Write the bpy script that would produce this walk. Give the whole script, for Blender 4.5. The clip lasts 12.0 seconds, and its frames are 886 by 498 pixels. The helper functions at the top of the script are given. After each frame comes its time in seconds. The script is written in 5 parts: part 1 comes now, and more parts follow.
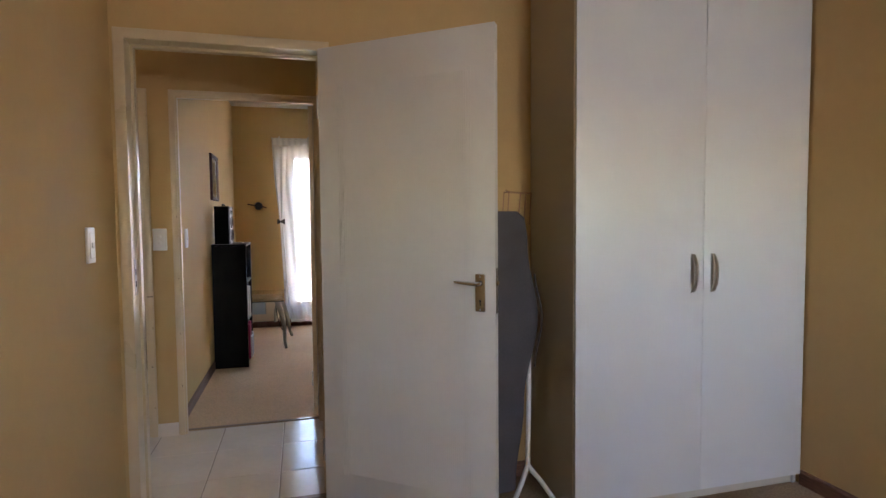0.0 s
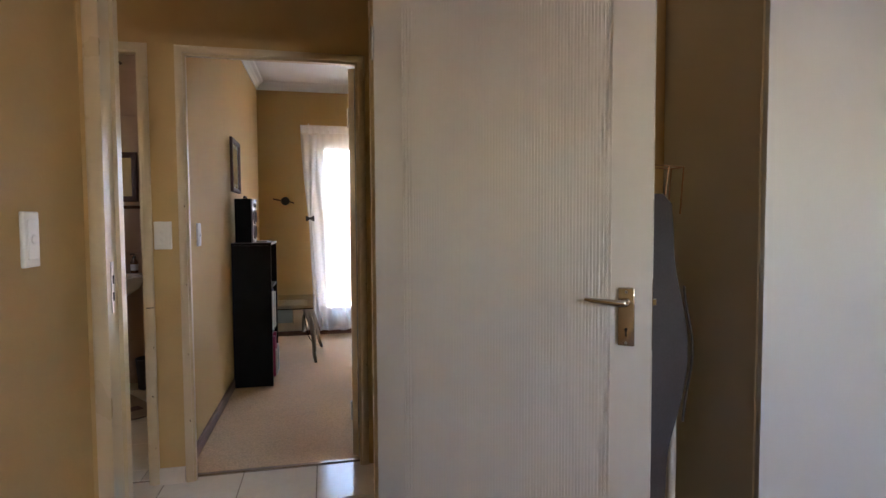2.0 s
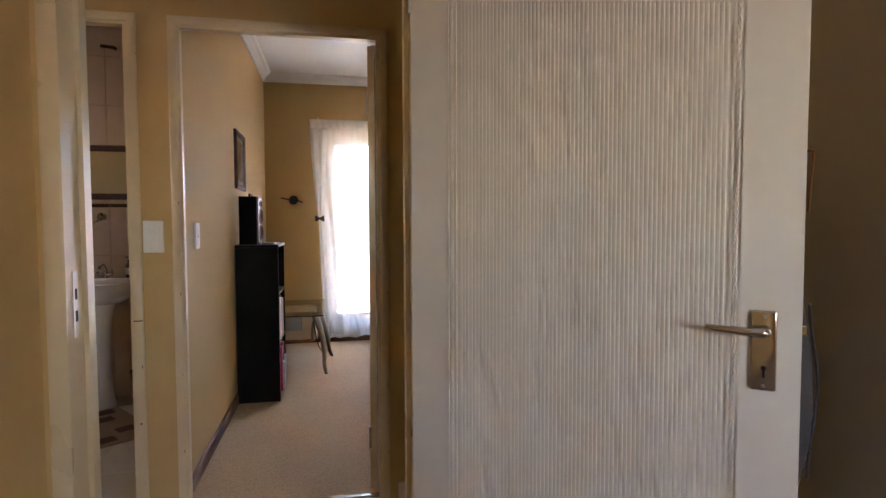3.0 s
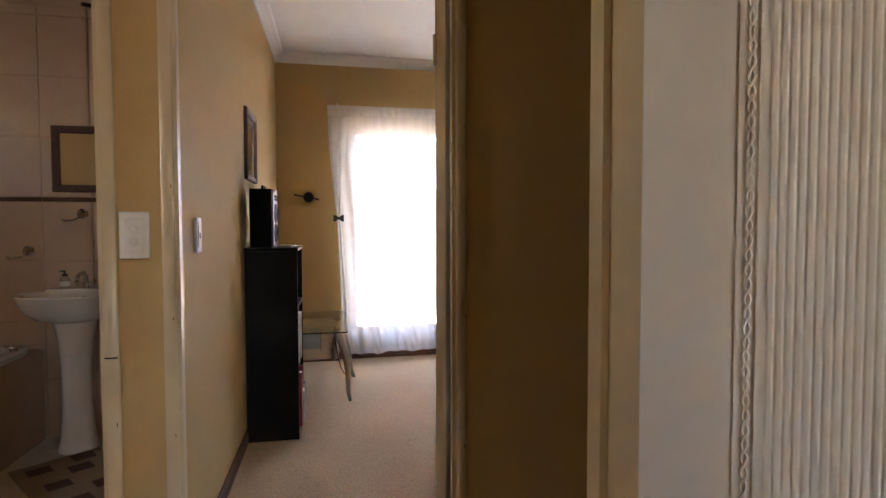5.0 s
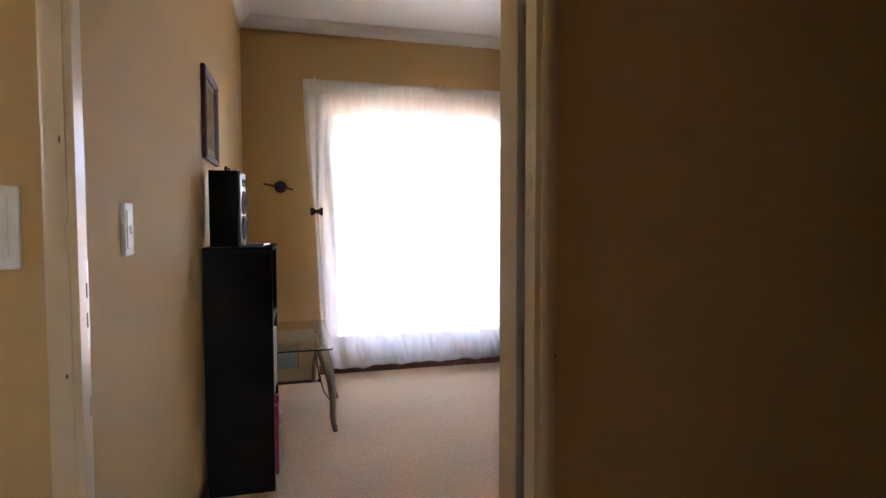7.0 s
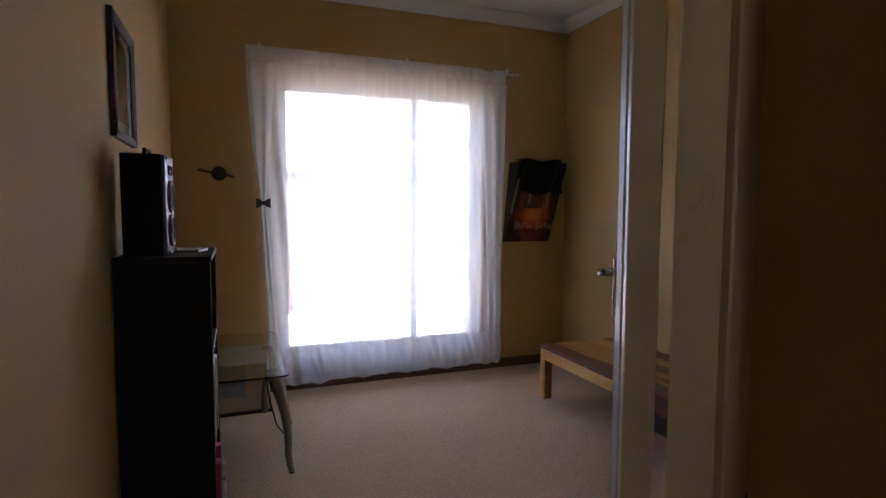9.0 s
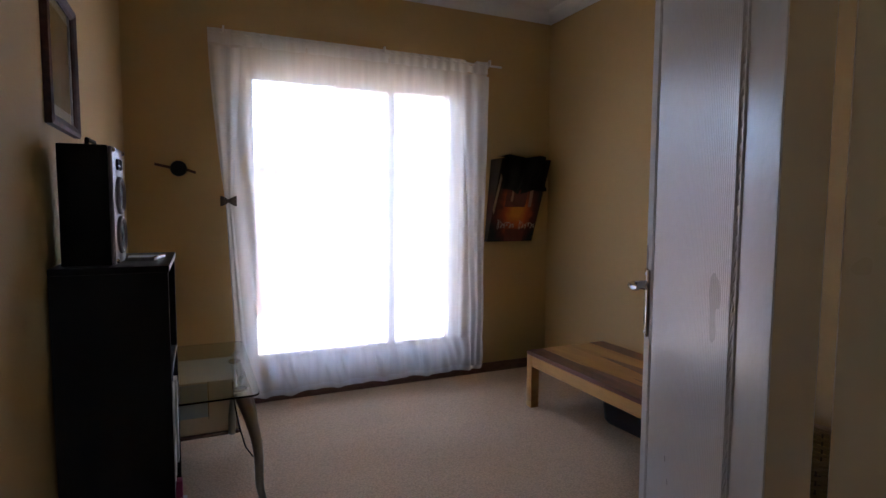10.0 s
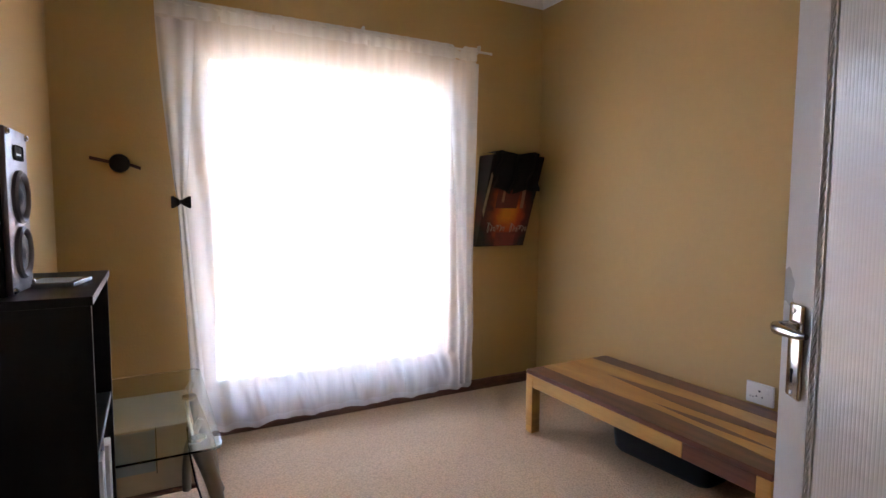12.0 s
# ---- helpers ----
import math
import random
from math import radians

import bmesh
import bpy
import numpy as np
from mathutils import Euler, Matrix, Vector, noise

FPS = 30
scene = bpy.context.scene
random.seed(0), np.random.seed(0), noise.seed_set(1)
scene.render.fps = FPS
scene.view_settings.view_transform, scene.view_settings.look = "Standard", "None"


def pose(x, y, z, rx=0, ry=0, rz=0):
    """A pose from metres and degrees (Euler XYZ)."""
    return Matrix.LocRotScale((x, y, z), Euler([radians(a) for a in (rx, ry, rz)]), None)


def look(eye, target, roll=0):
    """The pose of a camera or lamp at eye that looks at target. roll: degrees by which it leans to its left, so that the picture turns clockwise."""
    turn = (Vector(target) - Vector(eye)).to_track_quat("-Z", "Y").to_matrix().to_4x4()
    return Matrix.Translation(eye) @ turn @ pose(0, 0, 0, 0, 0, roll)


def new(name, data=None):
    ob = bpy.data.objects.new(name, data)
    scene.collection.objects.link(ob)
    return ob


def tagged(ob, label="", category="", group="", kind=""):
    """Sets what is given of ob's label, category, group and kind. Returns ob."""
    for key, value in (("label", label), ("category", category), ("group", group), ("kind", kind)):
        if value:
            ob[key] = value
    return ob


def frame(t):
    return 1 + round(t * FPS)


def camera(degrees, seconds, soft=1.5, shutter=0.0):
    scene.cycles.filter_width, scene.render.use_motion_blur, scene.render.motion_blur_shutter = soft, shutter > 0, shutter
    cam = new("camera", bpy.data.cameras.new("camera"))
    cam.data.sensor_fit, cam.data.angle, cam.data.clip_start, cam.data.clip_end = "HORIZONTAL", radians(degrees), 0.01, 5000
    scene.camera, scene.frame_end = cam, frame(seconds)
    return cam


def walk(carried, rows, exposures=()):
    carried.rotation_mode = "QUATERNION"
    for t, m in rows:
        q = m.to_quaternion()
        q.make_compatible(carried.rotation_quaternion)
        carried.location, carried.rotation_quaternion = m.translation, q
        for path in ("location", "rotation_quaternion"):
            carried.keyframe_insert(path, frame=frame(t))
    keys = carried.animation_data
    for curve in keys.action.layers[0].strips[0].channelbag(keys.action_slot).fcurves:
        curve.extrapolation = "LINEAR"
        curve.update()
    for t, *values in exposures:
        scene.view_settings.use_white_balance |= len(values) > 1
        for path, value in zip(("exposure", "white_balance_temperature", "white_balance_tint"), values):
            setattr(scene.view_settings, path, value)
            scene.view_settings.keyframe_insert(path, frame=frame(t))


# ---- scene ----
cam = camera(78.3, 12.0)
PATH = [
    (0, (0.055, -0.123, 1.283), (0.561, 1.809, 1.178), -0.5),
    (0.5, (0.062, 0.071, 1.281), (0.531, 2.013, 1.176), -0.4),
    (1, (0.055, 0.258, 1.265), (0.493, 2.207, 1.162), -0.4),
    (1.5, (0.02, 0.476, 1.258), (0.448, 2.427, 1.157), -0.3),
    (2, (-0.01, 0.655, 1.24), (0.413, 2.607, 1.141), -0.3),
    (2.5, (-0.027, 0.854, 1.234), (0.385, 2.809, 1.137), -0.3),
    (3, (-0.047, 1.038, 1.235), (0.353, 2.996, 1.14), -0.2),
    (5, (-0.211, 1.772, 1.205), (0.184, 3.731, 1.125), -0.1),
    (5.5, (-0.244, 1.951, 1.2), (0.166, 3.907, 1.12), -0.0),
    (6, (-0.279, 2.126, 1.208), (0.163, 4.074, 1.122), -0.1),
    (6.5, (-0.308, 2.276, 1.182), (0.172, 4.216, 1.101), -0.0),
    (7, (-0.296, 2.436, 1.188), (0.216, 4.368, 1.097), -0.1),
    (9, (-0.328, 2.984, 1.245), (0.381, 4.849, 1.102), 0.2),
    (9.5, (-0.325, 3.109, 1.254), (0.442, 4.95, 1.104), 0.2),
    (10, (-0.330, 3.219, 1.259), (0.489, 5.037, 1.104), 0.3),
    (10.5, (-0.326, 3.329, 1.253), (0.529, 5.13, 1.093), 0.3),
    (11, (-0.324, 3.448, 1.259), (0.561, 5.235, 1.1), 0.4),
    (11.5, (-0.312, 3.56, 1.264), (0.605, 5.331, 1.106), 0.4),
    (12, (-0.303, 3.654, 1.272), (0.643, 5.409, 1.115), 0.3),
]
walk(cam, [(t, look(eye, target, roll)) for t, eye, target, roll in PATH], [(0, 5.47, 6350, 12), (1.5, 5.42, 6350, 12), (2.2, 5.47, 6450, 13), (3.2, 5.6, 6550, 15), (5, 5.55, 6750, 16), (5.5, 5.65, 6850, 17), (6.2, 5.65, 6650, 17), (7.2, 5.4, 6350, 16), (8.8, 4.25, 6000, 17), (9.6, 4.2, 5950, 16), (10.4, 4.45, 6000, 16), (11.2, 5.0, 6300, 15), (12, 5.35, 6450, 16)])

# ---- light ----
world = bpy.data.worlds.new("world")
scene.world = world
world.use_nodes = True
wn = world.node_tree
sky = wn.nodes.new("ShaderNodeTexSky")
sky.sky_type, sky.sun_disc = "NISHITA", False
sky.sun_elevation, sky.sun_rotation = radians(50), radians(200)
wn.links.new(sky.outputs[0], wn.nodes["Background"].inputs[0])
wn.nodes["Background"].inputs[1].default_value = 0.15

sun_data = bpy.data.lights.new("sun", "SUN")
sun_data.energy, sun_data.angle, sun_data.color = 4.0, radians(0.5), (1.0, 0.95, 0.87)
sun = new("sun", sun_data)
sun.matrix_world = look((0, 0, 10), (-0.6, 0.06, 10 - 1.1))


def opening_light(name, m, w, h, watts, colour):
    d = bpy.data.lights.new(name, "AREA")
    d.shape, d.size, d.size_y, d.energy, d.color = "RECTANGLE", w, h, watts, colour
    ob = new(name, d)
    ob.matrix_world = m
    return ob


opening_light("bedroom_daylight", look((1.65, -2.405, 1.6), (1.65, 0, 1.6)), 0.89, 0.59, 0.60, (0.88, 0.93, 1.0))
# added warm fill in the hall's west opening, for light bounced off walls elsewhere
opening_light("hall_fill", look((-2.755, 2.95, 1.7), (0, 2.95, 1.7)), 0.24, 0.29, 0.08, (1.0, 0.84, 0.66))
# fill lamp added to brighten the bathroom, in an unseen opening of its west wall
opening_light("bathroom_fill", look((-2.755, 4.275, 1.85), (0, 4.275, 1.85)), 0.24, 0.19, 0.036, (1.0, 0.93, 0.86))

# ---- materials ----


def mat(name, colour, rough=0.5, metal=0.0, amount=0.12, scale=3.0, fine=60.0, bump=0.0, bump_scale=200.0, gloss=0.5, coat=0.0, island=0.0):
    """A painted or plain surface: colour that varies at two scales, and fine relief."""
    m = bpy.data.materials.new(name)
    m.use_nodes = True
    nt = m.node_tree
    n, l = nt.nodes, nt.links
    b = n["Principled BSDF"]
    tc = n.new("ShaderNodeTexCoord")
    big, small = n.new("ShaderNodeTexNoise"), n.new("ShaderNodeTexNoise")
    big.inputs["Scale"].default_value, small.inputs["Scale"].default_value = scale, fine
    big.inputs["Detail"].default_value = 4
    l.new(tc.outputs["Object"], big.inputs["Vector"])
    l.new(tc.outputs["Object"], small.inputs["Vector"])
    mix = n.new("ShaderNodeMath")
    mix.operation = "MULTIPLY_ADD"
    l.new(small.outputs["Fac"], mix.inputs[0])
    mix.inputs[1].default_value = 0.4
    l.new(big.outputs["Fac"], mix.inputs[2])
    ramp = n.new("ShaderNodeMapRange")
    ramp.inputs["From Min"].default_value, ramp.inputs["From Max"].default_value = 0.35, 1.05
    ramp.inputs["To Min"].default_value, ramp.inputs["To Max"].default_value = 1 - amount, 1 + amount
    l.new(mix.outputs[0], ramp.inputs["Value"])
    fac = ramp.outputs[0]
    if island:
        info, k, mul = n.new("ShaderNodeObjectInfo"), n.new("ShaderNodeMapRange"), n.new("ShaderNodeMath")
        k.inputs["To Min"].default_value, k.inputs["To Max"].default_value = 1 - island, 1 + island
        l.new(info.outputs["Random"], k.inputs["Value"])
        mul.operation = "MULTIPLY"
        l.new(fac, mul.inputs[0]), l.new(k.outputs[0], mul.inputs[1])
        fac = mul.outputs[0]
    col = n.new("ShaderNodeVectorMath")
    col.operation = "SCALE"
    col.inputs[0].default_value = colour
    l.new(fac, col.inputs["Scale"])
    l.new(col.outputs[0], b.inputs["Base Color"])
    rr = n.new("ShaderNodeMapRange")
    rr.inputs["To Min"].default_value, rr.inputs["To Max"].default_value = max(0.02, rough - 0.08), min(1, rough + 0.08)
    l.new(big.outputs["Fac"], rr.inputs["Value"])
    l.new(rr.outputs[0], b.inputs["Roughness"])
    b.inputs["Metallic"].default_value = metal
    b.inputs["Specular IOR Level"].default_value = gloss
    b.inputs["Coat Weight"].default_value = coat
    if bump:
        t, bp = n.new("ShaderNodeTexNoise"), n.new("ShaderNodeBump")
        t.inputs["Scale"].default_value, t.inputs["Detail"].default_value = bump_scale, 3
        bp.inputs["Strength"].default_value, bp.inputs["Distance"].default_value = bump, 0.003
        l.new(tc.outputs["Object"], t.inputs["Vector"])
        l.new(t.outputs["Fac"], bp.inputs["Height"])
        l.new(bp.outputs[0], b.inputs["Normal"])
    return m


def carpet_mat(name, colour):
    """Loop-pile carpet: little rows of loops, light and dark."""
    m = mat(name, colour, 0.95, amount=0.1, scale=1.5, fine=120, gloss=0.15)
    nt = m.node_tree
    n, l = nt.nodes, nt.links
    tc, vor, bp = n.new("ShaderNodeTexCoord"), n.new("ShaderNodeTexVoronoi"), n.new("ShaderNodeBump")
    mp = n.new("ShaderNodeMapping")
    mp.inputs["Rotation"].default_value = (0, 0, 0.5)
    mp.inputs["Scale"].default_value = (95, 140, 95)
    vor.inputs["Scale"].default_value = 1.0
    l.new(tc.outputs["Object"], mp.inputs["Vector"])
    l.new(mp.outputs[0], vor.inputs["Vector"])
    bp.inputs["Strength"].default_value, bp.inputs["Distance"].default_value, bp.invert = 0.6, 0.005, True
    l.new(vor.outputs["Distance"], bp.inputs["Height"])
    b = n["Principled BSDF"]
    l.new(bp.outputs[0], b.inputs["Normal"])
    src = b.inputs["Base Color"].links[0].from_socket
    k, s = n.new("ShaderNodeMapRange"), n.new("ShaderNodeVectorMath")
    k.inputs["From Max"].default_value = 0.8
    k.inputs["To Min"].default_value, k.inputs["To Max"].default_value = 1.1, 0.8
    l.new(vor.outputs["Distance"], k.inputs["Value"])
    s.operation = "SCALE"
    l.new(src, s.inputs[0]), l.new(k.outputs[0], s.inputs["Scale"])
    l.new(s.outputs[0], b.inputs["Base Color"])
    return m


def wood_mat(name, colours, stretch, rough=0.45, wide=6.0, coat=0.0):
    """Grained wood: rings stretched along one axis; colours from light to dark."""
    m = bpy.data.materials.new(name)
    m.use_nodes = True
    n, l = m.node_tree.nodes, m.node_tree.links
    b = n["Principled BSDF"]
    tc, mp, big, fine, ramp = (n.new("ShaderNode" + k) for k in ("TexCoord", "Mapping", "TexNoise", "TexNoise", "ValToRGB"))
    mp.inputs["Scale"].default_value = stretch
    l.new(tc.outputs["Object"], mp.inputs["Vector"])
    big.inputs["Scale"].default_value, big.inputs["Detail"].default_value, big.inputs["Distortion"].default_value = wide, 5, 0.6
    fine.inputs["Scale"].default_value, fine.inputs["Detail"].default_value = wide * 12, 3
    l.new(mp.outputs[0], big.inputs["Vector"]), l.new(mp.outputs[0], fine.inputs["Vector"])
    a = n.new("ShaderNodeMath")
    a.operation = "MULTIPLY_ADD"
    a.inputs[1].default_value = 0.25
    l.new(fine.outputs["Fac"], a.inputs[0]), l.new(big.outputs["Fac"], a.inputs[2])
    e = ramp.color_ramp.elements
    e[0].position, e[1].position = 0.45, 0.8
    e[0].color, e[1].color = (*colours[0], 1), (*colours[1], 1)
    l.new(a.outputs[0], ramp.inputs["Fac"])
    l.new(ramp.outputs[0], b.inputs["Base Color"])
    b.inputs["Roughness"].default_value, b.inputs["Coat Weight"].default_value = rough, coat
    bp = n.new("ShaderNodeBump")
    bp.inputs["Strength"].default_value, bp.inputs["Distance"].default_value = 0.15, 0.001
    l.new(a.outputs[0], bp.inputs["Height"]), l.new(bp.outputs[0], b.inputs["Normal"])
    return m


def glass_mat(name, colour=(1, 1, 1), rough=0.0):
    m = bpy.data.materials.new(name)
    m.use_nodes = True
    b = m.node_tree.nodes["Principled BSDF"]
    b.inputs["Base Color"].default_value = (*colour, 1)
    b.inputs["Transmission Weight"].default_value = 1.0
    b.inputs["Roughness"].default_value, b.inputs["IOR"].default_value = rough, 1.45
    return m


def sheer_mat(name, colour, open_part):
    """Thin woven voile: part open, the rest lets light through and scatters it."""
    m = bpy.data.materials.new(name)
    m.use_nodes = True
    n, l = m.node_tree.nodes, m.node_tree.links
    n.remove(n["Principled BSDF"])
    out = n["Material Output"]
    tr, tl, df = n.new("ShaderNodeBsdfTransparent"), n.new("ShaderNodeBsdfTranslucent"), n.new("ShaderNodeBsdfDiffuse")
    tl.inputs[0].default_value = df.inputs[0].default_value = (*colour, 1)
    m1, m2 = n.new("ShaderNodeMixShader"), n.new("ShaderNodeMixShader")
    m1.inputs[0].default_value = 0.5
    l.new(tl.outputs[0], m1.inputs[1]), l.new(df.outputs[0], m1.inputs[2])
    tc, ns, k = n.new("ShaderNodeTexCoord"), n.new("ShaderNodeTexNoise"), n.new("ShaderNodeMapRange")
    mp = n.new("ShaderNodeMapping")
    mp.inputs["Scale"].default_value = (40, 1, 2)
    l.new(tc.outputs["Object"], mp.inputs["Vector"]), l.new(mp.outputs[0], ns.inputs["Vector"])
    ns.inputs["Scale"].default_value = 1.0
    k.inputs["To Min"].default_value, k.inputs["To Max"].default_value = open_part - 0.08, open_part + 0.08
    l.new(ns.outputs["Fac"], k.inputs["Value"])
    l.new(k.outputs[0], m2.inputs[0])
    l.new(m1.outputs[0], m2.inputs[1]), l.new(tr.outputs[0], m2.inputs[2])
    l.new(m2.outputs[0], out.inputs["Surface"])
    return m


PAINT = mat("ochre_wall_paint", (0.535, 0.358, 0.156), 0.75, amount=0.05, scale=1.2, fine=25, bump=0.35, bump_scale=90, gloss=0.3)
CEIL = mat("white_ceiling_paint", (0.80, 0.79, 0.77), 0.85, amount=0.03, bump=0.1, bump_scale=60)
TRIM = mat("cream_gloss_enamel", (0.62, 0.495, 0.315), 0.30, amount=0.03, scale=5, fine=50, bump=0.05, bump_scale=60, gloss=0.5)
LEAF_A = mat("off_white_eggshell_door_paint", (0.64, 0.605, 0.56), 0.5, amount=0.04, scale=4, fine=40, bump=0.08, bump_scale=70, gloss=0.35)
LEAF = mat("off_white_door_paint", (0.58, 0.55, 0.52), 0.3, amount=0.04, scale=4, fine=40, bump=0.12, bump_scale=70)
WARD = mat("white_melamine", (0.61, 0.61, 0.615), 0.42, amount=0.025, scale=2, bump=0.08, bump_scale=120)
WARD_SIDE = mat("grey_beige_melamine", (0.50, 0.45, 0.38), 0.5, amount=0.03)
EDGE = mat("pale_edging", (0.78, 0.74, 0.66), 0.4)
CARPET = carpet_mat("beige_loop_carpet", (0.66, 0.475, 0.305))
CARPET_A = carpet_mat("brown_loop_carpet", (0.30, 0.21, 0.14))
TILE = mat("cream_ceramic_tile", (0.74, 0.66, 0.56), 0.16, amount=0.07, scale=4, fine=30, island=0.03)
GROUT = mat("grey_brown_grout", (0.22, 0.18, 0.14), 0.9, bump=0.3)
WALLTILE = mat("beige_wall_tile", (0.50, 0.355, 0.26), 0.22, amount=0.06, scale=5, fine=20, island=0.03)
WALLGROUT = mat("pale_wall_grout", (0.44, 0.31, 0.225), 0.9)
LISTELLO = mat("dark_brown_border_tile", (0.07, 0.035, 0.02), 0.2, amount=0.3, fine=90)
SKIRT = wood_mat("brown_skirting_wood", ((0.19, 0.085, 0.045), (0.10, 0.045, 0.026)), (3, 3, 30))
CHROME = mat("chrome", (0.50, 0.48, 0.46), 0.14, 1.0, amount=0.05)
STEEL = mat("brushed_steel", (0.50, 0.48, 0.46), 0.32, 1.0, amount=0.08)
PLASTIC = mat("white_switch_plastic", (0.78, 0.76, 0.72), 0.3, amount=0.02)
BLACKWOOD = mat("black_brown_veneer", (0.011, 0.009, 0.010), 0.45, amount=0.25, scale=8, fine=90, bump=0.08, gloss=0.15)
DARK = mat("dark_slot", (0.01, 0.009, 0.008), 0.8)
GLASS = glass_mat("window_glass")
TGLASS = glass_mat("greenish_table_glass", (0.86, 0.95, 0.93))
SHEER = sheer_mat("white_voile", (0.88, 0.865, 0.85), 0.32)
DROP = sheer_mat("thin_white_voile", (0.93, 0.885, 0.835), 0.34)
HEADER = sheer_mat("white_voile_doubled", (0.88, 0.865, 0.85), 0.22)
MAHOG = wood_mat("dark_reddish_frame_wood", ((0.085, 0.028, 0.018), (0.04, 0.014, 0.01)), (8, 8, 8), 0.6)
PORCELAIN = mat("white_porcelain", (0.78, 0.73, 0.68), 0.1, amount=0.02)
MIRROR = mat("mirror_silver", (0.86, 0.86, 0.86), 0.02, 1.0, amount=0.01)
LIGHTWOOD = wood_mat("honey_pine", ((0.62, 0.34, 0.10), (0.46, 0.22, 0.062)), (6, 0.7, 6), 0.32, 2.0, 0.3)
REDWOOD = wood_mat("reddish_brown_hardwood", ((0.20, 0.068, 0.038), (0.11, 0.038, 0.023)), (9, 0.8, 9), 0.32, 2.5, 0.3)
BRICK = mat("pink_face_brick", (0.30, 0.215, 0.195), 0.9, amount=0.2, fine=40, bump=0.4, bump_scale=60, island=0.15)
MORTAR = mat("pale_mortar", (0.33, 0.29, 0.26), 0.95)

# ---- mesh helpers ----


def box(bm, x0, x1, y0, y1, z0, z1, m=None):
    m = m or Matrix()
    v = [bm.verts.new(m @ Vector((x, y, z))) for x in (x0, x1) for y in (y0, y1) for z in (z0, z1)]
    for f in ((0, 1, 3, 2), (4, 6, 7, 5), (0, 4, 5, 1), (2, 3, 7, 6), (0, 2, 6, 4), (1, 5, 7, 3)):
        bm.faces.new([v[i] for i in f])
    return v


def bevelled(x0, x1, y0, y1, z0, z1, r=0.003, seg=2, bm=None):
    b = bmesh.new()
    box(b, x0, x1, y0, y1, z0, z1)
    bmesh.ops.bevel(b, geom=b.edges[:], offset=r, segments=seg, affect="EDGES", profile=0.5)
    if bm is None:
        return b
    join(bm, b)
    return bm


def join(bm, other, m=None):
    m = m or Matrix()
    made = {v: bm.verts.new(m @ v.co) for v in other.verts}
    for f in other.faces:
        bm.faces.new([made[v] for v in f.verts])
    other.free()
    return bm


def tube(bm, pts, radii, seg=10, cap=True):
    """A round bar through the points."""
    pts = [Vector(p) for p in pts]
    if not isinstance(radii, (list, tuple)):
        radii = [radii] * len(pts)
    rings, side = [], None
    for i, p in enumerate(pts):
        d = (pts[min(i + 1, len(pts) - 1)] - pts[max(i - 1, 0)]).normalized()
        if side is None:
            side = d.orthogonal().normalized()
        side = (side - d * side.dot(d)).normalized()
        up = d.cross(side)
        rings.append([bm.verts.new(p + (side * math.cos(a) + up * math.sin(a)) * radii[i]) for a in (2 * math.pi * k / seg for k in range(seg))])
    for a, b in zip(rings, rings[1:]):
        for k in range(seg):
            bm.faces.new((a[k], a[(k + 1) % seg], b[(k + 1) % seg], b[k]))
    if cap:
        bm.faces.new(rings[0][::-1])
        bm.faces.new(rings[-1])
    return bm


def lathe(bm, profile, centre=(0, 0, 0), seg=24, sx=1.0, sy=1.0):
    """Profile of (radius, height) turned about z."""
    c = Vector(centre)
    rings = [[bm.verts.new(c + Vector((r * sx * math.cos(2 * math.pi * k / seg), r * sy * math.sin(2 * math.pi * k / seg), z))) for k in range(seg)] for r, z in profile]
    for a, b in zip(rings, rings[1:]):
        for k in range(seg):
            bm.faces.new((a[k], a[(k + 1) % seg], b[(k + 1) % seg], b[k]))
    bm.faces.new(rings[0][::-1])
    bm.faces.new(rings[-1])
    return bm


def prism(bm, outline, a0, a1, axis="y", m=None):
    """An outline of (u, v) drawn out along an axis from a0 to a1."""
    m = m or Matrix()
    put = {"x": lambda u, v, a: (a, u, v), "y": lambda u, v, a: (u, a, v), "z": lambda u, v, a: (u, v, a)}[axis]
    lo = [bm.verts.new(m @ Vector(put(u, v, a0))) for u, v in outline]
    hi = [bm.verts.new(m @ Vector(put(u, v, a1))) for u, v in outline]
    k = len(outline)
    for i in range(k):
        bm.faces.new((lo[i], lo[(i + 1) % k], hi[(i + 1) % k], hi[i]))
    bm.faces.new(lo[::-1])
    bm.faces.new(hi)
    return bm


def part(name, bm, material, parent=None, label="", smooth=False, m=None):
    me = bpy.data.meshes.new(name)
    bmesh.ops.recalc_face_normals(bm, faces=bm.faces[:])
    bm.to_mesh(me)
    bm.free()
    me.materials.append(material)
    if smooth:
        me.polygons.foreach_set("use_smooth", [True] * len(me.polygons))
        if hasattr(me, "set_sharp_from_angle"):
            me.set_sharp_from_angle(angle=radians(40))
    ob = new(name, me)
    if parent:
        ob.parent = parent
    if m:
        ob.matrix_basis = m
    if label:
        tagged(ob, label)
    return ob


def thing(name, m, label, category, group="", kind=""):
    ob = new(name)
    ob.empty_display_size = 0.1
    ob.matrix_basis = m
    return tagged(ob, label, category, group, kind)


def setting(name, bm, material, smooth=False, label="", category=""):
    return tagged(part(name, bm, material, smooth=smooth), label, category, "", "structure")


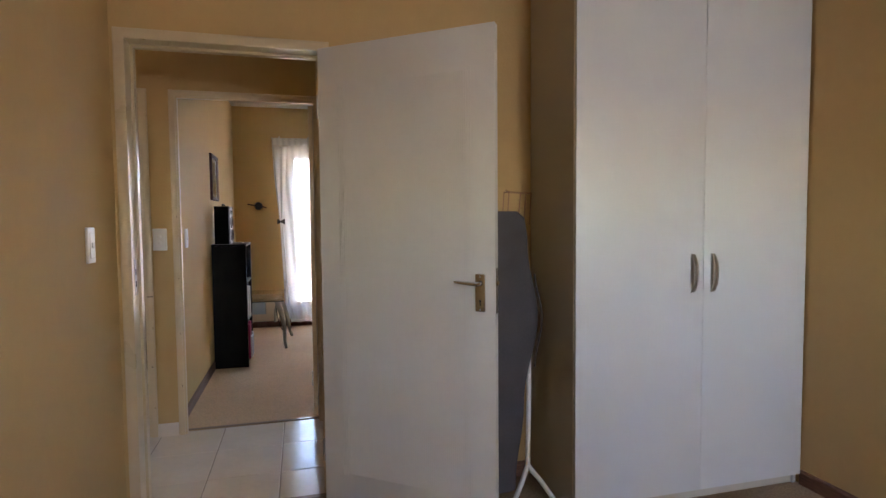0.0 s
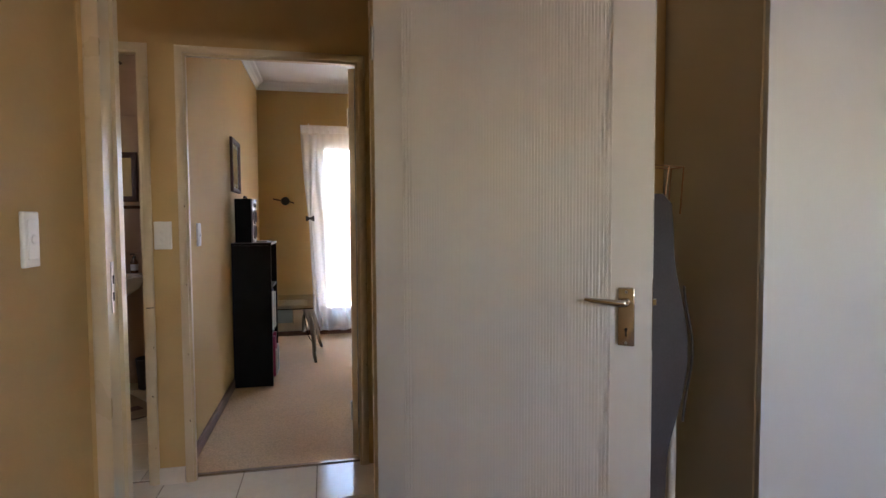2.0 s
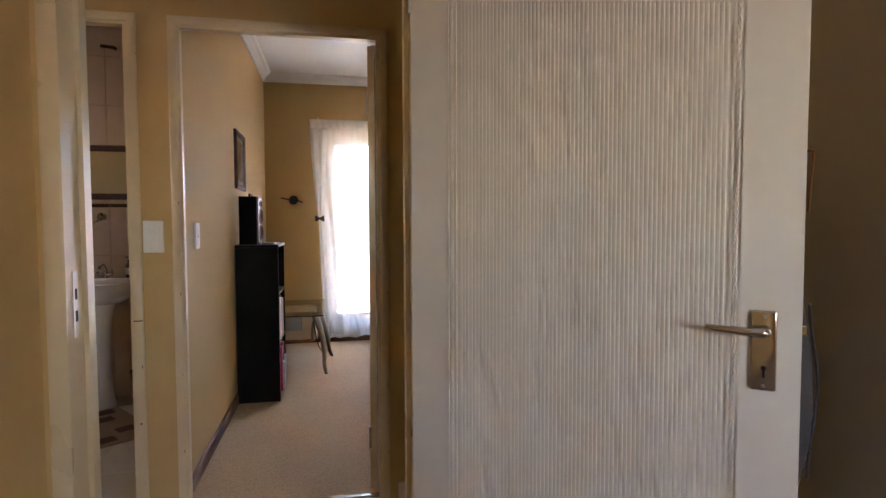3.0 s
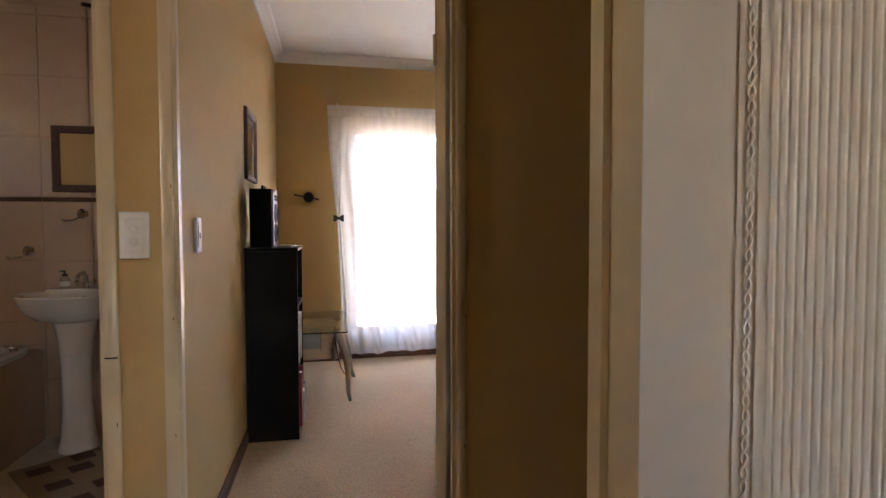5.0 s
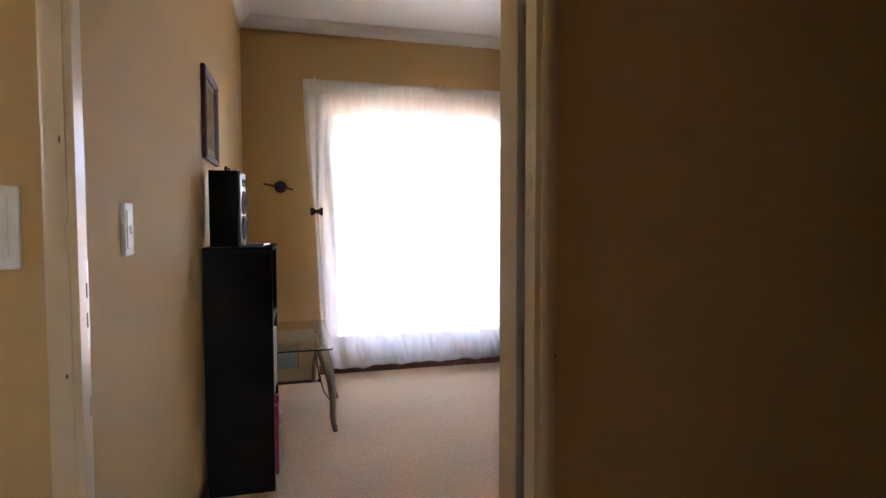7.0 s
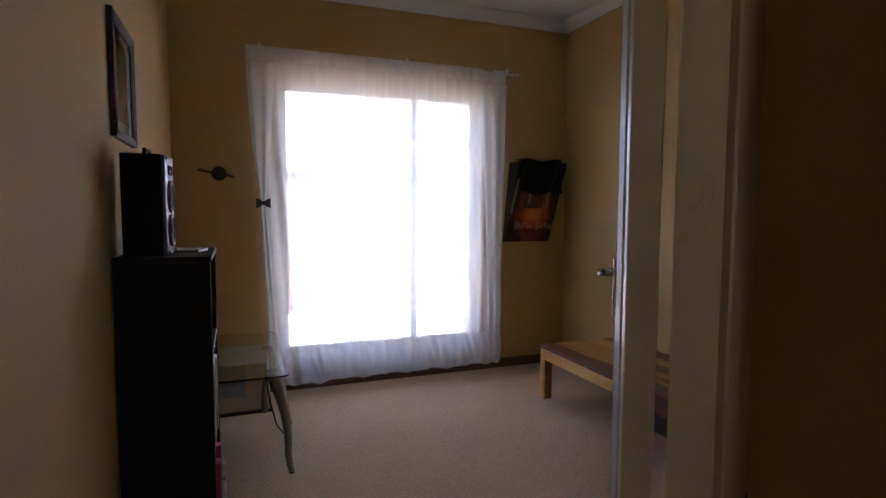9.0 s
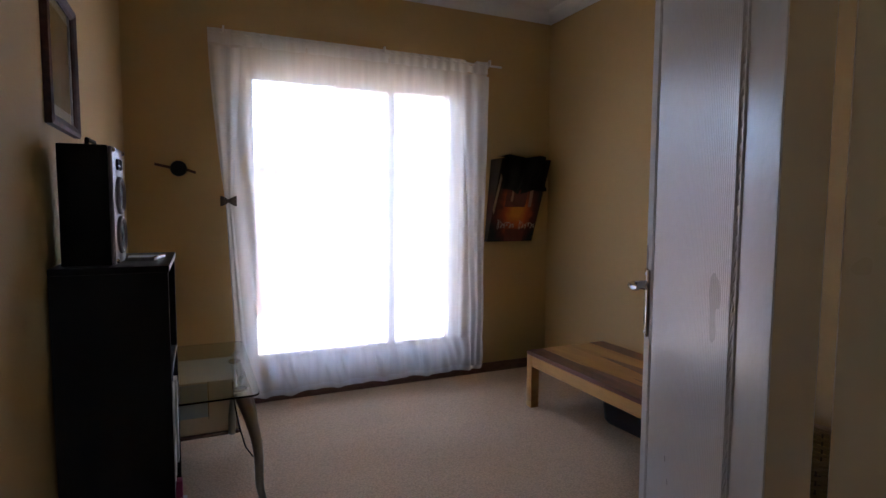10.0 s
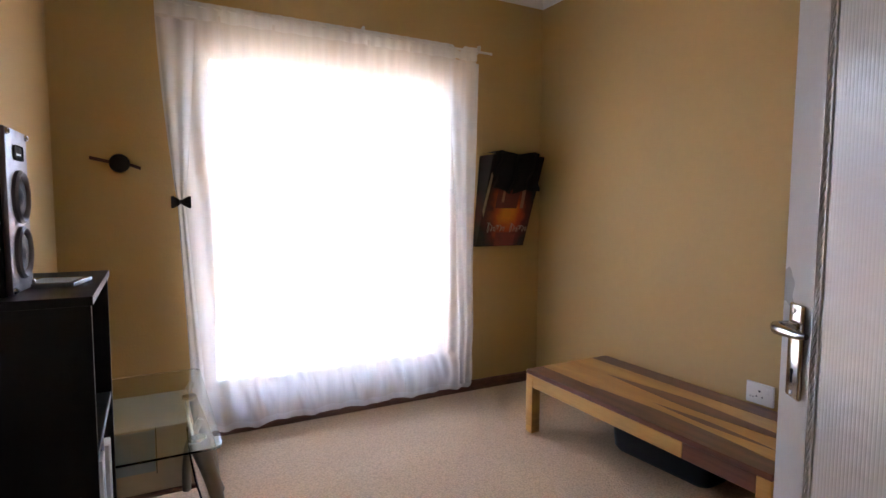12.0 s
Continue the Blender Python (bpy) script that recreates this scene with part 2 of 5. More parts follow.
# ---- plan ----
WB, WB2 = 3.420, 3.487      # wall between hall and study: its two faces
TH = 3.478                  # where the tiles meet the carpet
WA, WA2 = 2.375, 2.47        # wall between bedroom and hall
XL, XR, YB = -0.70, 2.19, 6.81
CZ = 2.735
BX0, BY0, BXR = -0.675, -2.40, 2.365
HX0, HX1 = -2.75, 2.40
DB0, DB1, DA0, DA1, DT0, DT1 = -0.645, 0.160, -0.618, 0.152, -1.62, -0.829
DH = 2.03
WIN = (-0.03, 1.40, 0.25, 2.105)


def wall_with_holes(name, axis, a0, a1, lo, hi, z0, z1, holes, material=PAINT, label="ochre painted plaster wall"):
    """A wall along an axis from lo to hi; holes are (from, to, bottom, top)."""
    bm = bmesh.new()

    def put(u0, u1, w0, w1):
        if u1 - u0 > 1e-4 and w1 - w0 > 1e-4:
            if axis == "x":
                box(bm, u0, u1, a0, a1, w0, w1)
            else:
                box(bm, a0, a1, u0, u1, w0, w1)

    u = lo
    for h0, h1, b, t in sorted(holes):
        put(u, h0, z0, z1)
        put(h0, h1, z0, b)
        put(h0, h1, t, z1)
        u = h1
    put(u, hi, z0, z1)
    return setting(name, bm, material, label=label, category="wall")


wall_with_holes("wall_hall_north", "x", WB, WB2, HX0, HX1, 0, CZ, [(DT0 - 0.03, DT1 + 0.03, 0, DH + 0.03), (DB0 - 0.03, DB1 + 0.03, 0, DH + 0.03)])
wall_with_holes("wall_bedroom_north", "x", WA, WA2, HX0, HX1, 0, CZ, [(DA0 - 0.03, DA1 + 0.03, 0, DH + 0.03)])
wall_with_holes("wall_study_north", "x", YB, YB + 0.22, -0.80, XR + 0.2, 0, CZ, [WIN])
wall_with_holes("wall_study_west", "y", XL - 0.10, XL, WB2, YB, 0, CZ, [])
wall_with_holes("wall_study_east", "y", XR, XR + 0.2, WB2, YB, 0, CZ, [])
wall_with_holes("wall_bedroom_west", "y", BX0 - 0.1, BX0, BY0, WA, 0, CZ, [])
wall_with_holes("wall_bedroom_east", "y", BXR, BXR + 0.1, BY0, WA, 0, CZ, [])
wall_with_holes("wall_bedroom_south", "x", BY0 - 0.2, BY0, BX0 - 0.1, BXR + 0.1, 0, CZ, [(1.2, 2.1, 1.3, 1.9)])
# small opening out of view, added to let light into the hall
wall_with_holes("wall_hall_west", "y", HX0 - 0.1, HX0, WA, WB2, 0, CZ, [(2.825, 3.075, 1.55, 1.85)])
wall_with_holes("wall_hall_east", "y", HX1, HX1 + 0.1, WA, WB2, 0, CZ, [])
wall_with_holes("wall_bathroom_north", "x", 5.26, 5.36, HX0, XL - 0.10, 0, CZ, [], label="tiled bathroom wall")
# the hole is out of view, made up to hold the bathroom's fill lamp
wall_with_holes("wall_bathroom_west", "y", HX0 - 0.1, HX0, WB2, 5.36, 0, CZ, [(4.15, 4.4, 1.75, 1.95)])

bm = bmesh.new()
box(bm, HX0 - 0.1, HX1 + 0.3, BY0 - 0.2, YB + 0.22, CZ, CZ + 0.15)
setting("ceiling", bm, CEIL, label="white painted ceiling", category="ceiling")

# coved cornice round the study
cove = [(0.0, 0.0), (0.008, 0.0), (0.010, 0.010), (0.022, 0.034), (0.044, 0.056), (0.070, 0.068), (0.074, 0.076), (0.082, 0.080), (0.0, 0.080)]
for nm, ax, fn, a0, a1 in (
    ("cornice_north", "x", lambda u: (YB - u), XL, XR), ("cornice_west", "y", lambda u: XL + u, WB2, YB),
    ("cornice_east", "y", lambda u: XR - u, WB2, YB), ("cornice_south", "x", lambda u: WB2 + u, XL, XR)):
    bm = bmesh.new()
    prism(bm, [(fn(u), CZ - 0.08 + v) for u, v in cove], a0, a1, ax)
    setting(nm, bm, CEIL, label="white coved plaster cornice", category="cornice")

# floors
bm = bmesh.new()
box(bm, XL, XR, TH - 0.002, YB, -0.1, 0.0)
setting("floor_study", bm, CARPET, label="beige loop pile carpet", category="carpet")
bm = bmesh.new()
box(bm, BX0, BXR, BY0, WA + 0.05, -0.1, 0.0)
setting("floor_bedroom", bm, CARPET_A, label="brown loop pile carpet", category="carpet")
bm = bmesh.new()
box(bm, HX0, HX1, WA + 0.05, TH - 0.002, -0.1, -0.006)
hall_floor = setting("floor_hall", bm, GROUT, label="cream ceramic tiled floor with dark joints", category="tiled floor")
bm = bmesh.new()
box(bm, HX0, XL - 0.1, TH, 5.26, -0.1, -0.0065)
bath_floor = setting("floor_bathroom", bm, GROUT, label="cream ceramic tiled bathroom floor", category="tiled floor")
bm = bmesh.new()
bevelled(DA0, DA1, WA + 0.035, WA + 0.065, 0.0, 0.006, 0.002, bm=bm)
bevelled(DB0, DB1, TH - 0.014, TH + 0.012, 0.0, 0.005, 0.002, bm=bm)
setting("threshold_trim", bm, mat("brown_metal_strip", (0.25, 0.18, 0.12), 0.4, 0.7), label="narrow brown metal carpet edging", category="threshold")

# skirting
def skirting(name, runs, material, h=0.07, label="brown wooden skirting board"):
    for axis, wall, sign, a0, a1 in runs:
        bm = bmesh.new()
        prof = [(0, 0), (0.014, 0), (0.014, h - 0.012), (0.009, h - 0.003), (0.004, h), (0, h)]
        prism(bm, [(wall + sign * u, v) for u, v in prof], a0, a1, axis)
        setting(name, bm, material, label=label, category="skirting board")


skirting("baseboard", [("x", YB, -1, XL + 0.015, XR - 0.015), ("y", XL, 1, WB2 + 0.03, YB), ("y", XR, -1, WB2, YB), ("x", WB2, 1, DB1 + 0.08, XR - 0.015),
                       ("y", BXR, -1, BY0, 1.92), ("y", BX0, 1, BY0, WA - 0.02), ("x", WA, -1, DA1 + 0.09, 1.14)], SKIRT)
skirting("hall_skirting", [("x", WB, -1, DT1 + 0.036, DB0 - 0.036), ("x", WB, -1, DB1 + 0.07, HX1), ("x", WB, -1, HX0, DT0 - 0.06), ("x", WA2, 1, DA1 + 0.08, HX1)], TILE, 0.075, "cream tile skirting")


# ---- doors ----
def door_frame(parent, x0, x1, y0, y1, h, stop_side=1, rebate=0.0, prof_w=0.034):
    """Pressed steel frame round a clear opening x0..x1, wrapped over the wall faces y0..y1."""
    proud = 0.012
    outline = [(0.0, y0 - proud), (0.006, y0 - proud - 0.003), (prof_w - 0.008, y0 - proud - 0.003), (prof_w, y0 - proud + 0.003), (prof_w, y0 + 0.0),
               (0.030, y0), (0.030, y1), (prof_w, y1), (prof_w, y1 + proud - 0.003), (prof_w - 0.008, y1 + proud), (rebate + 0.004, y1 + proud), (rebate, y1 + proud - 0.003)]
    if rebate:
        outline += [(rebate, y0 + (y1 - y0) * 0.30), (0.0, y0 + (y1 - y0) * 0.30)]
    k = len(outline)
    bm = bmesh.new()
    ring = []
    for u, y in outline:
        ring.append([bm.verts.new(p) for p in ((x0 - u, y, 0), (x0 - u, y, h + u), (x1 + u, y, h + u), (x1 + u, y, 0))])
    for i in range(k):
        a, b = ring[i], ring[(i + 1) % k]
        for j in range(3):
            bm.faces.new((a[j], a[j + 1], b[j + 1], b[j]))
    bm.faces.new([r[0] for r in ring])
    bm.faces.new([r[3] for r in ring][::-1])
    mid = y0 + (y1 - y0) * (0.30 if stop_side > 0 else 0.70)
    s0, s1 = (y0 - proud + 0.004, mid) if stop_side > 0 else (mid, y1 + proud - 0.004)
    box(bm, x0 + 0.0005, x0 + 0.012, s0, s1, 0, h - 0.012)
    box(bm, x1 - 0.012, x1 - 0.0005, s0, s1, 0, h - 0.012)
    box(bm, x0 + 0.0005, x1 - 0.0005, s0, s1, h - 0.012, h - 0.0005)
    return part("door_frame", bm, TRIM, parent, "cream gloss painted steel frame with small chips", smooth=True)


def rope(bm, x, y, z0, z1, r=0.0034, pitch=0.032):
    """A twisted moulding: two strands wound round a line."""
    for ph in (0, math.pi):
        n = int((z1 - z0) / 0.004)
        tube(bm, [(x + r * 0.9 * math.cos(ph + 2 * math.pi * (i * 0.004) / pitch), y + 0.22 * r * math.sin(ph + 2 * math.pi * (i * 0.004) / pitch), z0 + i * 0.004) for i in range(n)], r * 0.42, 5)


def ribs(bm, x0, x1, y, out, z0, z1, pitch=0.0086, depth=0.0013):
    """Upright flutes on a leaf's face; out is +1 or -1 along y."""
    n = int(round((x1 - x0) / pitch))
    cols = []
    for i in range(n * 8 + 1):
        x = x0 + (x1 - x0) * i / (n * 8)
        d = depth * (0.0, 0.0, 0.9, 1.0, 1.0, 1.0, 1.0, 0.9)[i % 8]
        cols.append((x, y + out * d))
    lo = [bm.verts.new((x, yy, z0)) for x, yy in cols]
    hi = [bm.verts.new((x, yy, z1)) for x, yy in cols]
    bl = [bm.verts.new((x, y, z0)) for x, _ in cols]
    bh = [bm.verts.new((x, y, z1)) for x, _ in cols]
    for i in range(len(cols) - 1):
        bm.faces.new((lo[i], lo[i + 1], hi[i + 1], hi[i]))
        bm.faces.new((bl[i], bl[i + 1], lo[i + 1], lo[i]))
        bm.faces.new((hi[i], hi[i + 1], bh[i + 1], bh[i]))


def lever(parent, x, z, face, out, toward, m):
    """A lever on a long plate on one face of a leaf; toward is the way the lever points."""
    bm = bmesh.new()
    a, b = sorted((face + out * 0.0, face + out * 0.008))
    bevelled(x - 0.021, x + 0.021, a, b, z - 0.113, z + 0.037, 0.004, 3, bm)
    h = part("door_handle", bm, CHROME, parent, "chrome lever handle on a long plate", True, m)
    bm = bmesh.new()
    tube(bm, [(x, face + out * 0.006, z), (x, face + out * 0.026, z), (x + toward * 0.004, face + out * 0.035, z), (x + toward * 0.016, face + out * 0.039, z),
              (x + toward * 0.052, face + out * 0.039, z + 0.002), (x + toward * 0.082, face + out * 0.038, z + 0.004), (x + toward * 0.098, face + out * 0.035, z + 0.006)],
         [0.011, 0.0095, 0.0095, 0.009, 0.0075, 0.006, 0.004], 12)
    part("lever", bm, CHROME, h, smooth=True)
    bm = bmesh.new()
    for dz in (0.026, -0.104):
        lathe(bm, [(0.0035, 0), (0.0035, 0.0012), (0.002, 0.0018)], (0, 0, 0), 8)
        for v in bm.verts[-24:]:
            v.co = Vector((x + v.co.x, face + out * (0.008 + v.co.z), z + dz + v.co.y))
    part("screw", bm, STEEL, h, smooth=True)
    bm = bmesh.new()
    tube(bm, [(x, face + out * 0.0078, z - 0.070), (x, face + out * 0.0086, z - 0.070)], 0.0045, 10)
    box(bm, x - 0.002, x + 0.002, *sorted((face + out * 0.0078, face + out * 0.0086)), z - 0.088, z - 0.070)
    part("keyhole", bm, DARK, h)
    return h


def door_leaf(parent, m, width, h, t=0.038, front=1, label="off-white fluted door leaf", lift=0.0, depth=0.0010, paint=None):
    """A leaf in its own frame: x from hinge to free edge, faces at y=0 and y=t*front."""
    y0, y1 = sorted((0, t * front))
    bm = bevelled(0, width, y0, y1, 0.008, h, 0.002)
    for face, out in ((y0, -1), (y1, 1)):
        ribs(bm, 0.127, width - 0.127, face + out * 0.0004, out, 0.16, h - 0.17, depth=depth)
        for x in (0.110, width - 0.110):
            rope(bm, x, face + out * 0.001, 0.15, h - 0.16)
            for dx in (-0.010, 0.010):
                box(bm, x + dx - 0.0018, x + dx + 0.0018, *sorted((face - out * 0.001, face + out * 0.0022)), 0.15, h - 0.16)
    leaf = part("door_leaf", bm, paint or LEAF, parent, label, True, m)
    z = 1.035 + lift
    lever(parent, width - 0.060, z, y0, -1, -1, m)
    lever(parent, width - 0.060, z, y1, 1, -1, m)
    bm = bevelled(width - 0.001, width + 0.0012, y0 + 0.008, y1 - 0.008, z - 0.12, z + 0.06, 0.0005, 1)
    bevelled(width, width + 0.010, y0 + 0.013, y1 - 0.013, z - 0.008, z + 0.010, 0.002, 1, bm)
    part("latch", bm, CHROME, parent, "chrome latch", m=m)
    for zz in (0.25, h - 0.25):
        bm = bmesh.new()
        yk = 0
        tube(bm, [(-0.004, yk, zz - 0.05), (-0.004, yk, zz + 0.05)], 0.0055, 10)
        part("hinge", bm, STEEL, parent, "steel butt hinge", True, m)
    return leaf


def frame_along(px, py, dx, dy):
    """A pose at (px, py) whose x runs along (dx, dy)."""
    return pose(px, py, 0, 0, 0, math.degrees(math.atan2(dy, dx)))


door_1 = thing("door_1", Matrix(), "off-white fluted bedroom door standing open in a cream steel frame", "door", kind="structure")
door_frame(door_1, DA0, DA1, WA, WA2, DH, -1, prof_w=0.042)
door_leaf(door_1, frame_along(0.143, 2.352, 0.796, -0.606), 0.806, 2.036, front=1, paint=LEAF_A)
door_2 = thing("door_2", Matrix(), "off-white fluted study door standing open in a cream steel frame", "door", kind="structure")
door_frame(door_2, DB0, DB1, WB, WB2, DH, 1, 0.003)
door_leaf(door_2, frame_along(0.117, 3.524, 0.612, 0.791), 0.82, 2.025, front=-1, lift=0.052, depth=0.0004)
part("leaf_edge", bevelled(-0.0012, -0.0001, -0.0365, -0.0015, 0.010, 2.023, 0.0004, 1), TRIM, door_2, "cream painted hinge edge", m=frame_along(0.117, 3.524, 0.612, 0.791))
door_3 = thing("door_3", Matrix(), "cream painted steel frame of the bathroom doorway", "door frame", kind="structure")
door_frame(door_3, DT0, DT1, WB, WB2, DH, 1)
bm = bmesh.new()
for x0, x1, yy in ((DT1 + 0.0, DT1 + 0.033, WB - 0.0158),):
    box(bm, x0, x1, yy, yy + 0.002, 0.845, 0.849)
    box(bm, x0 + 0.014, x0 + 0.022, yy, yy + 0.002, 0.425, 0.430)
part("joint", bm, DARK, door_3, "dark joint in the frame")

# paint chips and strike plates on the frames
CHIP = mat("rusty_chip", (0.06, 0.035, 0.02), 0.8)
for d, x, y, spots in ((door_2, DB0 - 0.006, WB - 0.0155, (0.30, 0.62, 0.95, 1.32)), (door_2, DB1 + 0.028, WB - 0.0155, (0.22, 0.31, 0.52, 0.93)), (door_3, DT1 + 0.025, WB - 0.0155, (0.18, 0.66))):
    bm = bmesh.new()
    for z in spots:
        w, h = random.uniform(0.0008, 0.0018), random.uniform(0.003, 0.008)
        cx = x + random.uniform(-0.003, 0.003)
        prism(bm, [(cx - w, z - h * 0.4), (cx + w * 0.4, z - h), (cx + w, z + h * 0.2), (cx, z + h), (cx - w * 0.7, z + h * 0.5)], y - 0.0003, y + 0.0004, "y")
    tagged(part("paint_chips", bm, CHIP, d, "small dark paint chips"), kind="stuff")
for d, x, s, y in ((door_1, DA0, 1, WA + 0.030), (door_2, DB0, 1, WB2 - 0.018)):
    bm = bevelled(*sorted((x + 0.0003, x + s * 0.0022)), y - 0.013, y + 0.013, 0.98, 1.13, 0.0006, 1)
    part("strike_plate", bm, STEEL, d, "steel strike plate")
    bm = bmesh.new()
    for z0_, z1_ in ((1.065, 1.09), (1.015, 1.04)):
        box(bm, *sorted((x + s * 0.0021, x + s * 0.0026)), y - 0.006, y + 0.006, z0_, z1_)
    part("strike_hole", bm, DARK, d)

# ---- study window ----
x0, x1, z0, z1 = WIN
win = thing("window_1", Matrix(), "white steel framed window with burglar bars", "window", kind="structure")
WFR = mat("white_window_enamel", (0.75, 0.75, 0.73), 0.35, amount=0.03)
yw = YB + 0.06
bm = bmesh.new()
for a, b, c, d in ((x0, x0 + 0.035, z0, z1), (x1 - 0.035, x1, z0, z1), (x0 + 0.035, x1 - 0.035, z0, z0 + 0.035), (x0 + 0.035, x1 - 0.035, z1 - 0.055, z1), (0.893, 0.942, z0 + 0.035, z1 - 0.055)):
    bevelled(a, b, yw, yw + 0.04, c, d, 0.003, 1, bm)
part("window_frame", bm, WFR, win, "white enamelled steel frame", True)
for a, b in ((x0 + 0.036, 0.894), (0.941, x1 - 0.036)):
    bm = bmesh.new()
    box(bm, a, b, yw + 0.018, yw + 0.022, z0 + 0.036, z1 - 0.056)
    g = part("pane", bm, GLASS, win, "clear glass pane")
    g.visible_shadow = False
bm = bmesh.new()
bars = [(x0 + 0.03, 0.90, 1.98), (0.08, 0.90, 1.87), (0.08, 0.90, 1.76), (0.0, 0.90, 1.64)]
for a, b, z in bars:
    tube(bm, [(a, yw + 0.07, z), (b, yw + 0.07, z)], 0.003, 6)
for x, za, zb in ((0.48, 1.98, 2.02), (0.08, 1.40, 1.98), (0.27, 1.87, 1.98), (0.62, 1.87, 1.98), (0.80, 1.76, 1.98), (0.48, 1.64, 1.76), (0.0, 1.40, 1.64), (0.86, 0.3, 1.64)):
    tube(bm, [(x, yw + 0.07, za), (x, yw + 0.07, zb)], 0.003, 6)
part("burglar_bars", bm, mat("dark_bar_paint", (0.06, 0.05, 0.05), 0.5), win, "thin dark burglar bars in a brick pattern")
bm = bevelled(x0 - 0.02, x1 + 0.02, YB - 0.03, YB + 0.058, z0 - 0.03, z0 - 0.001, 0.004)
part("window_sill", bm, CEIL, win, "white window sill")

# window that lights the bedroom
for nm, (a, b, c, d), y in (("window_2", (1.2, 2.1, 1.3, 1.9), BY0 - 0.12),):
    w2 = thing(nm, Matrix(), "white framed bedroom window", "window", kind="structure")
    bm = bmesh.new()
    for e, f, g, h in ((a, a + 0.05, c, d), (b - 0.05, b, c, d), (a + 0.05, b - 0.05, c, c + 0.05), (a + 0.05, b - 0.05, d - 0.05, d), ((a + b) / 2 - 0.02, (a + b) / 2 + 0.02, c + 0.05, d - 0.05)):
        bevelled(e, f, y, y + 0.05, g, h, 0.003, 1, bm)
    part("window_frame", bm, WFR, w2)

# ---- outdoors ----
GROUND = mat("pale_paving", (0.34, 0.31, 0.275), 0.9, amount=0.15, scale=0.8, fine=12, bump=0.4, bump_scale=20)
bm = bmesh.new()
box(bm, -400, 400, YB + 0.22, 800, -0.5, -0.12)
box(bm, -400, HX0 - 0.4, -400, YB + 0.22, -0.5, -0.12)
box(bm, HX1 + 0.4, 400, -400, YB + 0.22, -0.5, -0.12)
box(bm, HX0 - 0.4, HX1 + 0.4, -400, BY0 - 0.22, -0.5, -0.12)
setting("ground", bm, GROUND, label="pale dusty paved yard", category="ground")

# neighbour's wall and roof seen through the window


def garden_wall():
    """A free-standing brick wall with each near brick as a piece."""
    w = thing("garden_wall", pose(0, 0, -0.12), "pale pink face brick garden wall in full sun", "wall")
    bm = bmesh.new()
    box(bm, -6, 7, 10.31, 10.53, 0, 1.60)
    part("mortar_core", bm, MORTAR, w)
    bm = bmesh.new()
    for r in range(19):
        for c in range(-20, 32):
            x = c * 0.232 + (0.116 if r % 2 else 0)
            y = 10.30 + random.uniform(-0.003, 0.003)
            box(bm, x, x + 0.222, y, y + 0.05, r * 0.085, r * 0.085 + 0.075)
    tagged(part("brick_course", bm, BRICK, w, "pink face bricks"), kind="stuff")
    return w


garden_wall()
ROOFM = mat("blue_grey_roof_sheet", (0.16, 0.19, 0.24), 0.6, amount=0.1)
house = thing("neighbour_house", pose(0, 0, -0.12), "low neighbouring house of pink brick with a blue-grey roof", "house")
bm = bmesh.new()
box(bm, -9, 9, 15, 22, 0, 2.2)
part("wall", bm, mat("house_plaster", (0.38, 0.30, 0.26), 0.9, amount=0.1), house)
bm = bmesh.new()
prism(bm, [(14.4, 2.20), (18.5, 3.45), (22.6, 2.20), (22.6, 2.10), (18.5, 3.35), (14.4, 2.10)], -9.4, 9.4, "x")
part("roof", bm, ROOFM, house)
bm = bmesh.new()
box(bm, 4.9, 9.0, 22.7, 26.0, 0, 6.5)
part("wall", bm, BRICK, house, "pink brick gable wall")

# ---- bedroom things ----


def switch_plate(m, w, h, rockers, label, name="light_switch"):
    """Plate in the x-z plane, facing -y."""
    s = thing(name, m, label, "light switch", "light switches")
    part("plate", bevelled(-w / 2, w / 2, -0.011, 0.0, -h / 2, h / 2, 0.004, 3), PLASTIC, s, smooth=True)
    bm = bevelled(-w * 0.32, w * 0.32, -0.0135, -0.0105, -h * 0.36, h * 0.36, 0.001, 1)
    part("inner_plate", bm, PLASTIC, s, smooth=True)
    for z in rockers:
        bm = bmesh.new()
        lathe(bm, [(0.011, 0), (0.011, 0.003), (0.0085, 0.005), (0.004, 0.0056)], seg=18)
        bmesh.ops.rotate(bm, verts=bm.verts[:], cent=(0, 0, 0), matrix=Matrix.Rotation(radians(90), 3, "X"))
        bmesh.ops.translate(bm, verts=bm.verts[:], vec=(0, -0.013, z))
        part("rocker", bm, PLASTIC, s, smooth=True)
    return s


switch_plate(pose(BX0, 2.07, 1.205, 0, 0, 90), 0.068, 0.128, (0.0,), "white single light switch on the ochre bedroom wall")
switch_plate(pose(-0.749, WB, 1.184), 0.077, 0.130, (0.017, -0.017), "white double light switch between two door frames")
switch_plate(pose(XL, 3.895, 1.177, 0, 0, 90), 0.068, 0.128, (0.0,), "white single light switch on the ochre study wall")


def socket():
    s = thing("wall_socket", pose(XR, 5.135, 0.405, 0, 0, -90), "white double wall socket above the wooden bench", "socket")
    part("plate", bevelled(-0.066, 0.066, -0.012, 0, -0.05, 0.05, 0.005, 3), PLASTIC, s, smooth=True)
    bm = bmesh.new()
    for x, z, r in ((0.0, 0.012, 0.005), (-0.014, -0.014, 0.0038), (0.014, -0.014, 0.0038), (-0.042, -0.02, 0.0025), (-0.030, -0.02, 0.0025)):
        tube(bm, [(x, -0.0118, z), (x, -0.0128, z)], r, 10)
    part("pin_hole", bm, DARK, s)
    part("rocker", bevelled(0.030, 0.050, -0.016, -0.011, 0.008, 0.034, 0.002, 2), PLASTIC, s, smooth=True)


socket()


